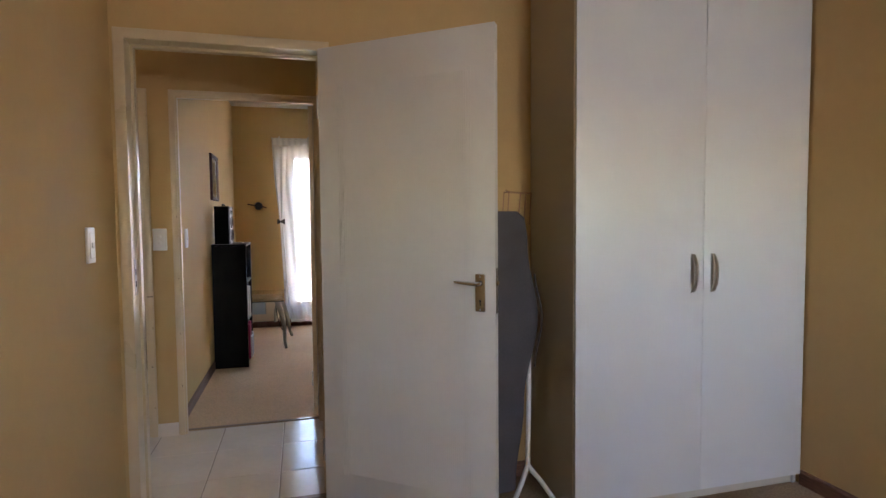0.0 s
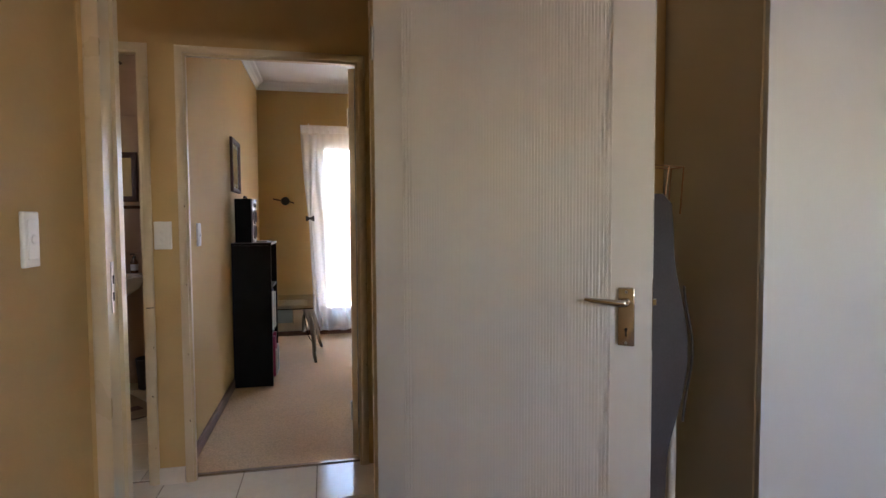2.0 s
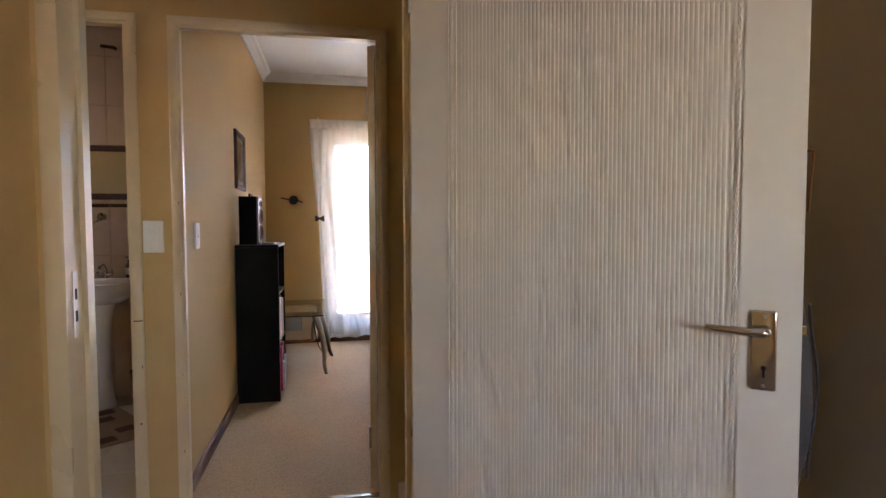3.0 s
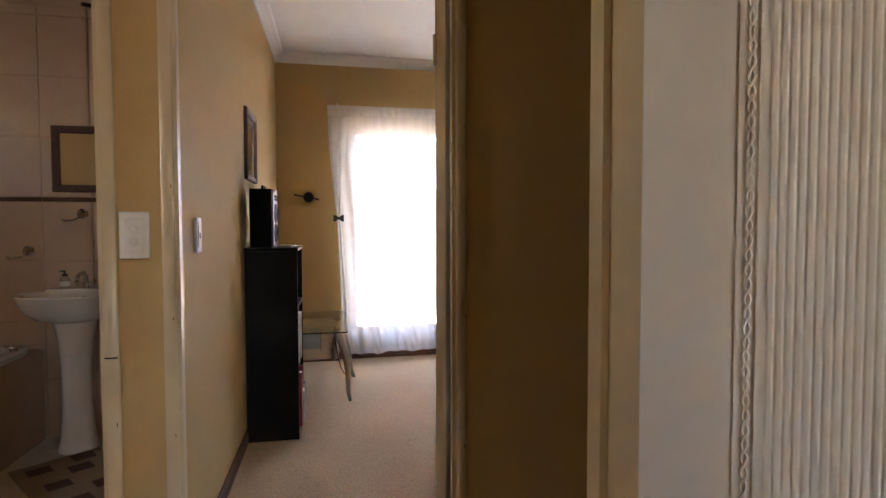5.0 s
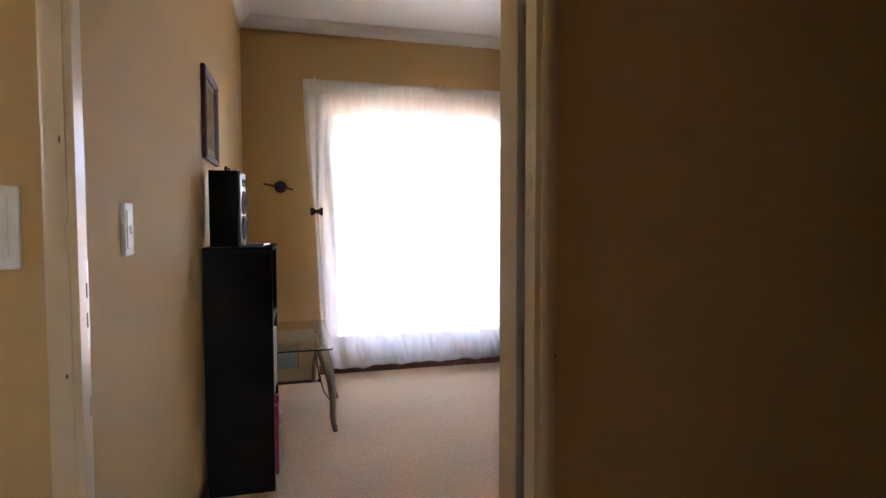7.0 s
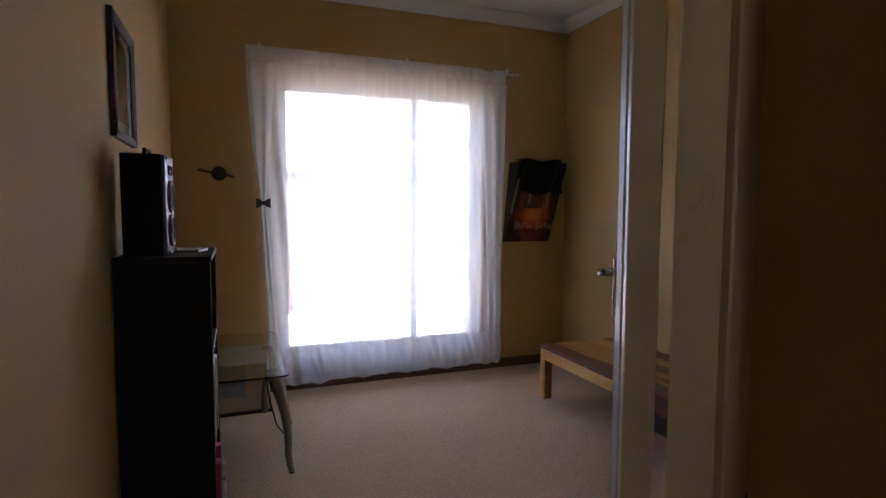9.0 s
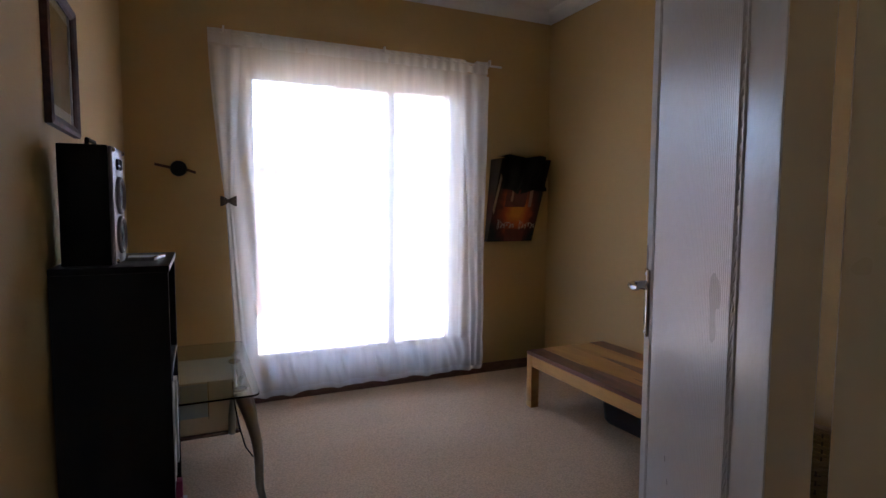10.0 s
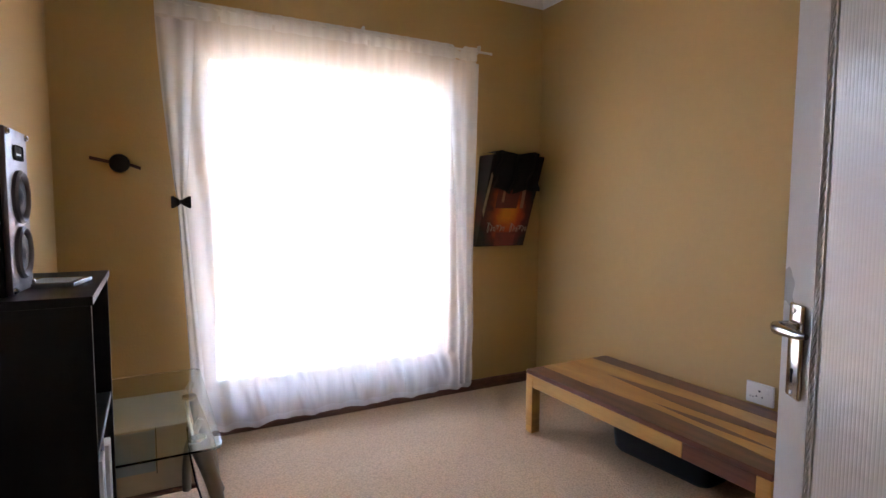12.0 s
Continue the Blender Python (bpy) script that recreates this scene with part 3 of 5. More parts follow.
def wardrobe():
    w = thing("wardrobe", pose(0, 0, 0), "tall built-in white wardrobe with two plain doors and bow handles", "wardrobe")
    x0, x1, yf, yb, top = 1.158, 2.352, 1.918, WA, CZ - 0.004
    bm = bmesh.new()
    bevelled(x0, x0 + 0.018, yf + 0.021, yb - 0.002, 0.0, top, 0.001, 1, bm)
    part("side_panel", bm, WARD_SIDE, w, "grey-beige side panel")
    bm = bmesh.new()
    box(bm, x1 - 0.018, x1, yf + 0.021, yb - 0.002, 0.0, top)
    box(bm, x0 + 0.019, x1 - 0.019, yb - 0.012, yb - 0.003, 0.0, top)
    box(bm, x0 + 0.019, x1 - 0.019, yf + 0.05, yb - 0.013, 0.08, 0.096)
    part("carcass", bm, WARD, w)
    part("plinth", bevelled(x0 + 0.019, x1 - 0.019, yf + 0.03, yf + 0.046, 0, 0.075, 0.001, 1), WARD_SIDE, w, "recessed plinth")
    part("edging", bevelled(x0 - 0.0005, x0 + 0.0185, yf + 0.0145, yf + 0.0205, 0.0, top, 0.001, 1), EDGE, w, "pale edge strip")
    xm = (x0 + x1) / 2 + 0.029
    for a, b, s in ((x0, xm - 0.0015, 1), (xm + 0.0015, x1, -1)):
        d = part("door", bevelled(a, b, yf - 0.004, yf + 0.013, 0.052, top - 0.01, 0.0015, 2), WARD, w, "white melamine door", True)
        hx = xm - 0.006 - s * 0.052
        bm = bmesh.new()
        n = 14
        pts = []
        for i in range(n + 1):
            u = i / n
            z = 0.955 + 0.17 * u
            out = 0.006 + 0.026 * max(0.0, math.sin(math.pi * u)) ** 0.7
            pts.append((out, z))
        th = 0.0055
        for i in range(n):
            (o0, z0_), (o1, z1_) = pts[i], pts[i + 1]
            a0_, a1_ = 0.0075 + 0.0025 * math.sin(math.pi * i / n), 0.0075 + 0.0025 * math.sin(math.pi * (i + 1) / n)
            vs = [bm.verts.new(p) for p in (
                (hx - a0_, yf - 0.004 - o0, z0_), (hx + a0_, yf - 0.004 - o0, z0_), (hx + a1_, yf - 0.004 - o1, z1_), (hx - a1_, yf - 0.004 - o1, z1_),
                (hx - a0_, yf - 0.004 - o0 + th, z0_), (hx + a0_, yf - 0.004 - o0 + th, z0_), (hx + a1_, yf - 0.004 - o1 + th, z1_), (hx - a1_, yf - 0.004 - o1 + th, z1_))]
            for f in ((0, 1, 2, 3), (7, 6, 5, 4), (0, 3, 7, 4), (1, 5, 6, 2)):
                bm.faces.new([vs[k] for k in f])
        bmesh.ops.remove_doubles(bm, verts=bm.verts[:], dist=1e-5)
        part("handle", bm, STEEL, d, "brushed steel bow handle", True)


wardrobe()

CLOTH = mat("grey_felt_cover", (0.080, 0.070, 0.072), 0.95, amount=0.2, scale=6, fine=140, bump=0.5, bump_scale=160, gloss=0.1)
WHITEMETAL = mat("white_enamelled_tube", (0.72, 0.71, 0.68), 0.35, amount=0.05)
COPPERWIRE = mat("coppery_wire", (0.30, 0.16, 0.09), 0.35, 0.9)


def ironing_board():
    b = thing("ironing_board", pose(0, 0, 0), "folded ironing board in a grey cover leaning upright beside the wardrobe", "ironing board")
    # the board stands on its nose, seen nearly edge-on: outline in its own plane, padded
    bm = bmesh.new()
    rings = []
    n = 44
    for i in range(n + 1):
        z = 0.075 + 1.245 * i / n
        u = i / n
        half = float(np.interp(z, [0.07, 0.25, 0.42, 0.7, 0.9, 1.2, 1.29, 1.32], [0.06, 0.085, 0.108, 0.120, 0.128, 0.136, 0.115, 0.07]))
        sag = 0.012 * math.sin(u * 9) + 0.006 * math.sin(u * 23)
        bulge = 0.052 * math.exp(-((z - 0.84) / 0.16) ** 2)
        thick = 0.026 + 0.012 * math.sin(u * 7 + 1) ** 2
        ring = []
        for k in range(18):
            a = 2 * math.pi * k / 18
            cx, cy = math.cos(a), math.sin(a)
            px = half * (abs(cx) ** 0.6) * (1 if cx > 0 else -1) * (1 + 0.03 * math.sin(13 * u + k))
            py = thick * (abs(cy) ** 0.8) * (1 if cy > 0 else -1)
            if cx > 0.3:
                px += bulge
            ring.append(bm.verts.new((px, py + sag, z)))
        rings.append(ring)
    for r0, r1 in zip(rings, rings[1:]):
        for k in range(18):
            bm.faces.new((r0[k], r0[(k + 1) % 18], r1[(k + 1) % 18], r1[k]))
    bm.faces.new(rings[0][::-1]), bm.faces.new(rings[-1])
    base = pose(0.912, 2.12, 0, 0, 0, 8)
    part("padded_cover", bm, CLOTH, b, "grey felt cover with a hanging hem", True, base)
    bm = bmesh.new()
    pts = [(0.143 + 0.056 * math.exp(-((z - 0.84) / 0.15) ** 2), -0.018 + 0.01 * math.sin(z * 9), z) for z in (0.62 + 0.02 * i for i in range(22))]
    tube(bm, pts, 0.004, 6)
    part("piping", bm, CLOTH, b, "stitched hem", True, base)
    bm = bmesh.new()
    t = 0.011
    tube(bm, [(1.040, 2.14, 0.16), (1.046, 2.14, 0.5), (1.046, 2.15, 0.9)], t, 12)
    part("leg", bm, WHITEMETAL, b, "white enamelled steel tube leg", True)
    for q in ([(1.040, 2.14, 0.16), (1.085, 2.10, 0.10), (1.155 - 0.012, 2.06, 0.012)], [(1.040, 2.14, 0.16), (1.0, 2.11, 0.10), (0.935, 2.07, 0.012)]):
        bm = bmesh.new()
        tube(bm, q, t, 12)
        f = part("foot", bm, WHITEMETAL, b, "splayed white tube foot", True)
        bm = bmesh.new()
        e = Vector(q[-1])
        d = (e - Vector(q[-2])).normalized()
        tube(bm, [e - d * 0.012, e + d * 0.004], 0.0135, 12)
        part("rubber_cap", bm, DARK, f, smooth=True)
    bm = bmesh.new()
    r = 0.0026
    for y in (2.10, 2.16):
        tube(bm, [(0.928, y, 1.29), (0.936, y, 1.405), (1.040, y, 1.40), (1.030, y, 1.26)], r, 6)
    tube(bm, [(0.920, 2.10, 1.412), (0.936, 2.10, 1.405), (0.936, 2.16, 1.405)], r, 6)
    tube(bm, [(1.040, 2.10, 1.40), (1.040, 2.16, 1.40)], r, 6)
    tube(bm, [(0.99, 2.10, 1.403), (0.985, 2.12, 1.27)], r, 6)
    part("iron_rest", bm, COPPERWIRE, b, "bent wire iron rest", True)


ironing_board()

# ---- study things ----


def curtain():
    c = thing("curtain", Matrix(), "white voile curtain covering the window, its side gathered in a tieback", "curtain")
    zt, zb, xr = 2.275, 0.078, 1.585

    def left(z):
        if z > 1.29:
            u = max(0.0, (zt - z) / (zt - 1.29))
            return -0.252 + 0.074 * u ** 1.6
        u = (1.29 - z) / (1.29 - zb)
        return -0.178 + 0.10 * u

    def right(z):
        u = (zt - z) / (zt - zb)
        return xr - 0.030 * u

    def sheet(z_of, rows, cols, y_of, parent, name, m, label):
        bm = bmesh.new()
        grid = []
        for j in range(rows + 1):
            grid.append([])
            for i in range(cols + 1):
                s = i / cols
                z = z_of(j / rows, s)
                x = left(z) + (right(z) - left(z)) * s
                grid[-1].append(bm.verts.new((x, y_of(s, z), z)))
        for j in range(rows):
            for i in range(cols):
                bm.faces.new((grid[j][i], grid[j][i + 1], grid[j + 1][i + 1], grid[j + 1][i]))
        return part(name, bm, m, parent, label, True)

    def hem(s):
        return zb + 0.006 * math.sin(s * 31) + 0.005 * math.sin(s * 67) - 0.020 * max(0.0, (0.3 - s) / 0.3)

    def y_at(s, z):
        k = (zt - z) / (zt - zb)
        fold = 0.007 * math.sin(s * 58 + 1.5 * math.sin(s * 13) + 0.6 * k) + 0.004 * math.sin(s * 131 + 2 + k)
        side = max(0.0, (s - 0.86) / 0.14)
        fold += 0.014 * side * math.sin(s * 120) + 0.006 * max(0.0, (0.16 - s) / 0.16) * math.sin(s * 90)
        u = max(0.0, min(1.0, (0.31 - z) / 0.24))
        puff = math.sin(math.pi * u ** 0.8) ** 0.7 if 0 < u < 1 else 0.0
        fold += puff * (0.017 * math.sin(s * 69 + 2.1 * math.sin(s * 11)) + 0.006 * math.sin(s * 118 + z * 22 + 2 * math.sin(s * 37)))
        fold += puff * 0.0025 * math.sin(z * 150 + 9 * math.sin(s * 29) + s * 60)
        return 6.712 - 0.030 * puff - 0.012 * u + fold * (0.35 + 0.65 * min(1, k * 3))

    def gap(s):
        return 0.034 * math.exp(-((s - 0.925) / 0.017) ** 4)

    sheet(lambda v, s: hem(s) + v * (zt - 0.045 - gap(s) - hem(s)), 110, 620, y_at, c, "drop", DROP, "sheer white drop with soft upright folds")
    sheet(lambda v, s: zt - 0.078 + v * (0.086 - gap(s)) + 0.003 * math.sin(s * 90) * (1 - v), 6, 420, lambda s, z: 6.706 + 0.003 * math.sin(s * 170), c, "heading", HEADER, "doubled pocket heading")
    sheet(lambda v, s: hem(s) - 0.002 + v * 0.04, 4, 620, lambda s, z: y_at(s, z) - 0.004, c, "hem", HEADER, "doubled bottom hem")

    def bundle(x_top, x_tie, x_bot, w_top, w_tie, w_bot, folds, name, label):
        bm = bmesh.new()
        grid = []
        rows, cols = 60, 90
        for j in range(rows + 1):
            z = zb + 0.03 + (zt - 0.1 - zb - 0.03) * j / rows
            if z > 1.29:
                u = max(0.0, (z - 1.29) / (zt - 0.1 - 1.29))
                cx, w = x_tie + (x_top - x_tie) * u, w_tie + (w_top - w_tie) * u ** 0.8
            else:
                u = (1.29 - z) / (1.29 - zb - 0.03)
                cx, w = x_tie + (x_bot - x_tie) * u, w_tie + (w_bot - w_tie) * u ** 0.9
            grid.append([bm.verts.new((cx + w * (i / cols - 0.5), 6.675 + 0.009 * math.sin(folds * i / cols) * min(1, w / 0.12) - 0.02 * math.exp(-((z - 0.5) / 0.2) ** 2), z)) for i in range(cols + 1)])
        for j in range(rows):
            for i in range(cols):
                bm.faces.new((grid[j][i], grid[j][i + 1], grid[j + 1][i + 1], grid[j + 1][i]))
        part(name, bm, SHEER, c, label, True)

    bundle(-0.16, -0.160, -0.095, 0.17, 0.035, 0.07, 11, "gathered_side", "gathered side held by the tieback")
    bundle(1.47, 1.485, 1.49, 0.22, 0.14, 0.10, 13, "bunched_side", "loosely bunched side")


curtain()


def curtain_rod():
    r = thing("curtain_rod", Matrix(), "thin white curtain rod on small brackets", "curtain rod")
    bm = bmesh.new()
    tube(bm, [(-0.245, 6.712, 2.262), (1.70, 6.712, 2.262)], 0.0075, 12)
    part("rod", bm, WHITEMETAL, r, smooth=True)
    for x in (-0.165, 0.815, 1.60):
        bm = bmesh.new()
        box(bm, x - 0.007, x + 0.007, YB - 0.003, YB, 2.24, 2.30)
        box(bm, x - 0.0025, x + 0.0025, 6.722, YB - 0.003, 2.250, 2.262)
        bevelled(x - 0.006, x + 0.006, 6.697, 6.724, 2.262, 2.300, 0.002, 1, bm)
        part("bracket", bm, WHITEMETAL, r)


curtain_rod()


def tieback():
    t = thing("curtain_tieback", pose(-0.163, 6.648, 1.285), "dark brown bow-shaped tieback round the voile curtain", "curtain tieback")
    BOW = mat("dark_bow_fabric", (0.02, 0.015, 0.014), 0.7, amount=0.2, bump=0.3)
    for s in (-1, 1):
        bm = bmesh.new()
        lo, hi = [], []
        n = 10
        for i in range(n + 1):
            u = i / n
            x, h = s * 0.045 * u, 0.006 + 0.028 * u ** 0.7 * (1 if u < 0.85 else 0.86)
            lo.append(([bm.verts.new((x, -0.008 - 0.01 * math.sin(math.pi * u), -h)), bm.verts.new((x, -0.008 - 0.01 * math.sin(math.pi * u), h)), bm.verts.new((x, 0.004, h)), bm.verts.new((x, 0.004, -h))]))
        for a, b in zip(lo, lo[1:]):
            for k in range(4):
                bm.faces.new((a[k], a[(k + 1) % 4], b[(k + 1) % 4], b[k]))
        bm.faces.new(lo[0]), bm.faces.new(lo[-1][::-1])
        part("loop", bm, BOW, t, smooth=True)
    part("knot", bevelled(-0.008, 0.008, -0.018, 0.004, -0.011, 0.011, 0.004, 3), BOW, t, smooth=True)


tieback()


def wall_clock():
    c = thing("wall_ornament", pose(-0.425, YB, 1.475), "dark round wall ornament with a slanting bar", "wall ornament")
    IRON = mat("dark_bronze_metal", (0.025, 0.028, 0.026), 0.45, 0.5, amount=0.3)
    bm = bmesh.new()
    lathe(bm, [(0.044, 0), (0.046, 0.006), (0.044, 0.020), (0.034, 0.030), (0.012, 0.034)], seg=32)
    bmesh.ops.rotate(bm, verts=bm.verts[:], cent=(0, 0, 0), matrix=Matrix.Rotation(radians(90), 3, "X"))
    part("disc", bm, IRON, c, smooth=True)
    WR = mat("reddish_wood_bar", (0.07, 0.025, 0.02), 0.5)
    for a, b, z0, z1 in ((-0.125, -0.040, 0.022, 0.004), (0.038, 0.092, -0.004, -0.022)):
        bm = bmesh.new()
        prism(bm, [(a, z0 - 0.008), (b, z1 - 0.008), (b, z1 + 0.008), (a, z0 + 0.008)], -0.016, -0.001, "y")
        part("bar", bm, WR, c)


wall_clock()


def picture():
    p = thing("framed_picture", pose(XL, 5.215, 1.685, 0, 0, 90), "faded picture in a dark reddish wooden frame on the wall", "picture")
    w, h, f = 0.39, 0.41, 0.034
    bm = bmesh.new()
    prof = [(0, 0), (0, 0.018), (0.010, 0.022), (0.026, 0.016), (0.034, 0.010), (0.034, 0.0)]
    rings = [[bm.verts.new(q) for q in ((-w / 2 + u, -d, -h / 2 + u), (w / 2 - u, -d, -h / 2 + u), (w / 2 - u, -d, h / 2 - u), (-w / 2 + u, -d, h / 2 - u))] for u, d in prof]
    for i in range(len(prof)):
        a, b = rings[i], rings[(i + 1) % len(prof)]
        for k in range(4):
            bm.faces.new((a[k], a[(k + 1) % 4], b[(k + 1) % 4], b[k]))
    part("frame", bm, MAHOG, p, "dark reddish wooden frame")
    bm = bmesh.new()
    box(bm, -w / 2 + f + 0.0005, w / 2 - f - 0.0005, -0.005, -0.001, -h / 2 + f + 0.0005, h / 2 - f - 0.0005)
    part("mount", bm, mat("pale_mount_card", (0.62, 0.58, 0.52), 0.35, amount=0.04), p, "pale card mount")
    bm = bmesh.new()
    box(bm, -w / 2 + 0.065, w / 2 - 0.065, -0.006, -0.0052, -h / 2 + 0.065, h / 2 - 0.065)
    part("print", bm, mat("faded_grey_print", (0.34, 0.32, 0.28), 0.2, amount=0.5, scale=9, fine=40), p, "faded grey landscape print")
    bm = bmesh.new()
    box(bm, -w / 2 + f + 0.0007, w / 2 - f - 0.0007, -0.0085, -0.0065, -h / 2 + f + 0.0007, h / 2 - f - 0.0007)
    part("glass", bm, GLASS, p)


picture()

SX0, SX1, SY0, SY1, SZ = -0.692, -0.411, 4.925, 5.415, 1.090


def bookshelf():
    s = thing("bookshelf", Matrix(), "narrow black-brown bookcase filled with folders and papers", "bookcase")
    t = 0.018
    part("side_panel", bevelled(SX0, SX1, SY0, SY0 + t, 0, SZ - t - 0.0005, 0.001, 1), BLACKWOOD, s)
    part("side_panel", bevelled(SX0, SX1, SY1 - t, SY1, 0, SZ - t - 0.0005, 0.001, 1), BLACKWOOD, s)
    part("top_panel", bevelled(SX0, SX1 + 0.004, SY0 - 0.003, SY1 + 0.003, SZ - t, SZ, 0.001, 1), BLACKWOOD, s, "worn black-brown top")
    bm = bmesh.new()
    box(bm, SX0, SX0 + 0.005, SY0 + t + 0.0005, SY1 - t - 0.0005, 0.05, SZ - t - 0.001)
    part("back_panel", bm, BLACKWOOD, s)
    for z in (0.045, 0.39, 0.735):
        part("shelf", bevelled(SX0 + 0.006, SX1 - 0.002, SY0 + t + 0.0005, SY1 - t - 0.0005, z, z + t, 0.001, 1), BLACKWOOD, s)
    part("edge_strip", bevelled(SX1 + 0.0002, SX1 + 0.0012, SY0 + 0.0005, SY0 + 0.0022, 0, SZ - t - 0.001, 0.0003, 1), mat("worn_pale_edge", (0.35, 0.33, 0.31), 0.5), s, "worn pale front edge")


bookshelf()
FOLD = {"white": mat("white_card", (0.66, 0.64, 0.62), 0.6), "navy": mat("navy_cloth", (0.03, 0.03, 0.09), 0.7), "black": mat("black_card", (0.015, 0.015, 0.016), 0.6),
        "magenta": mat("magenta_card", (0.40, 0.03, 0.10), 0.5), "blue": mat("pale_blue_paper", (0.45, 0.50, 0.56), 0.6)}
for k, (z, items) in enumerate(((0.754, (("black", 0.07, 0.21, 0.0), ("black", 0.06, 0.20, -0.01), ("navy", 0.06, 0.24, -0.04))),
                                (0.409, (("black", 0.075, 0.31, 0.0), ("white", 0.065, 0.30, 0.014), ("navy", 0.07, 0.31, 0.008), ("white", 0.06, 0.28, 0.018), ("white", 0.03, 0.27, 0.0))),
                                (0.064, (("magenta", 0.05, 0.31, 0.030), ("white", 0.075, 0.19, 0.040), ("magenta", 0.04, 0.32, 0.028), ("blue", 0.06, 0.18, 0.040), ("white", 0.05, 0.20, 0.036))))):
    y = SY0 + 0.024
    for nm, w, h, out in items:
        lab = {"white": "white ring binder with a plain spine in the dark bookcase", "navy": "navy blue binder in the dark bookcase", "black": "black binder in the dark bookcase",
               "magenta": "magenta paper folder in the dark bookcase", "blue": "pale blue paper folder in the dark bookcase"}[nm]
        f = thing("folder", pose(0, y, z), lab, "folder", "folders in the bookcase")
        part("cover", bevelled(SX0 + 0.02, SX1 - 0.014 + out, 0, w - 0.004, 0.0005, h, 0.003, 2), FOLD[nm], f, smooth=True)
        if w > 0.055:
            bm = bmesh.new()
            box(bm, SX1 - 0.0138 + out, SX1 - 0.0133 + out, w * 0.2, w * 0.75, h * 0.55, h * 0.85)
            part("spine_label", bm, FOLD["white" if nm != "white" else "blue"], f)
        y += w + 0.002


def speaker():
    z0 = SZ + 0.001
    m = pose(-0.600, 5.045, z0, 0, 0, -3)
    s = thing("loudspeaker", m, "black portable loudspeaker with two silver-ringed drivers on the bookcase", "loudspeaker")
    w, d, h = 0.160, 0.130, 0.332   # w along y, d along x
    BLK = mat("black_vinyl", (0.006, 0.0055, 0.006), 0.55, amount=0.2, bump=0.2, gloss=0.1)
    SIL = mat("silver_plastic", (0.17, 0.15, 0.175), 0.35, 0.4, amount=0.08)
    part("cabinet", bevelled(-d / 2, d / 2 - 0.012, -w / 2, w / 2, 0, h, 0.003, 2), BLK, s, smooth=True)
    part("baffle", bevelled(d / 2 - 0.0115, d / 2, -w / 2 + 0.002, w / 2 - 0.002, 0.002, h - 0.002, 0.004, 2), SIL, s, "silver-grey front panel", True)

    def turned(prof, z, y, mt, nm, lab="", seg=32, sy=1.0):
        bm = bmesh.new()
        lathe(bm, prof, seg=seg)
        bmesh.ops.rotate(bm, verts=bm.verts[:], cent=(0, 0, 0), matrix=Matrix.Rotation(radians(90), 3, "Y"))
        bmesh.ops.translate(bm, verts=bm.verts[:], vec=(d / 2, y, z))
        return part(nm, bm, mt, s, lab, True)

    for z in (0.082, 0.195):
        turned([(0.054, -0.002), (0.054, 0.006), (0.049, 0.010), (0.043, 0.006), (0.041, 0.0005), (0.020, 0.0005)], z, 0, SIL, "driver_ring", "silver ring")
        turned([(0.0405, 0.0008), (0.036, 0.004), (0.022, 0.0015), (0.012, 0.006), (0.002, 0.008)], z, 0, BLK, "cone")
    bm = bevelled(d / 2 - 0.001, d / 2 + 0.003, -0.030, 0.030, 0.268, 0.298, 0.006, 3)
    part("display", bm, DARK, s, "small dark display")
    bm = bmesh.new()
    box(bm, d / 2 + 0.0031, d / 2 + 0.0036, -0.016, 0.016, 0.278, 0.2815)
    part("display_text", bm, FOLD["white"], s)
    for z in (0.012, h - 0.012):
        for y in (-w / 2 + 0.012, w / 2 - 0.012):
            turned([(0.0065, 0), (0.0065, 0.004), (0.004, 0.006)], z, y, CHROME, "corner_screw", seg=12)
    bm = bmesh.new()
    tube(bm, [(0.0, -0.045, h - 0.001), (0.0, -0.043, h + 0.016), (0.0, 0.043, h + 0.016), (0.0, 0.045, h - 0.001)], 0.006, 8)
    part("carrying_handle", bm, BLK, s, smooth=True)


speaker()
cd = thing("compact_disc_case", pose(-0.50, 5.15, SZ + 0.001, 0, 0, -12), "clear plastic disc case lying on the bookcase", "disc case")
part("case", bevelled(-0.06, 0.06, -0.06, 0.06, 0, 0.009, 0.001, 1), mat("grey_clear_plastic", (0.22, 0.22, 0.22), 0.12), cd)
bm = bmesh.new()
box(bm, -0.035, 0.045, -0.045, 0.045, 0.0092, 0.0096)
part("sleeve", bm, FOLD["blue"], cd, "pale paper sleeve")


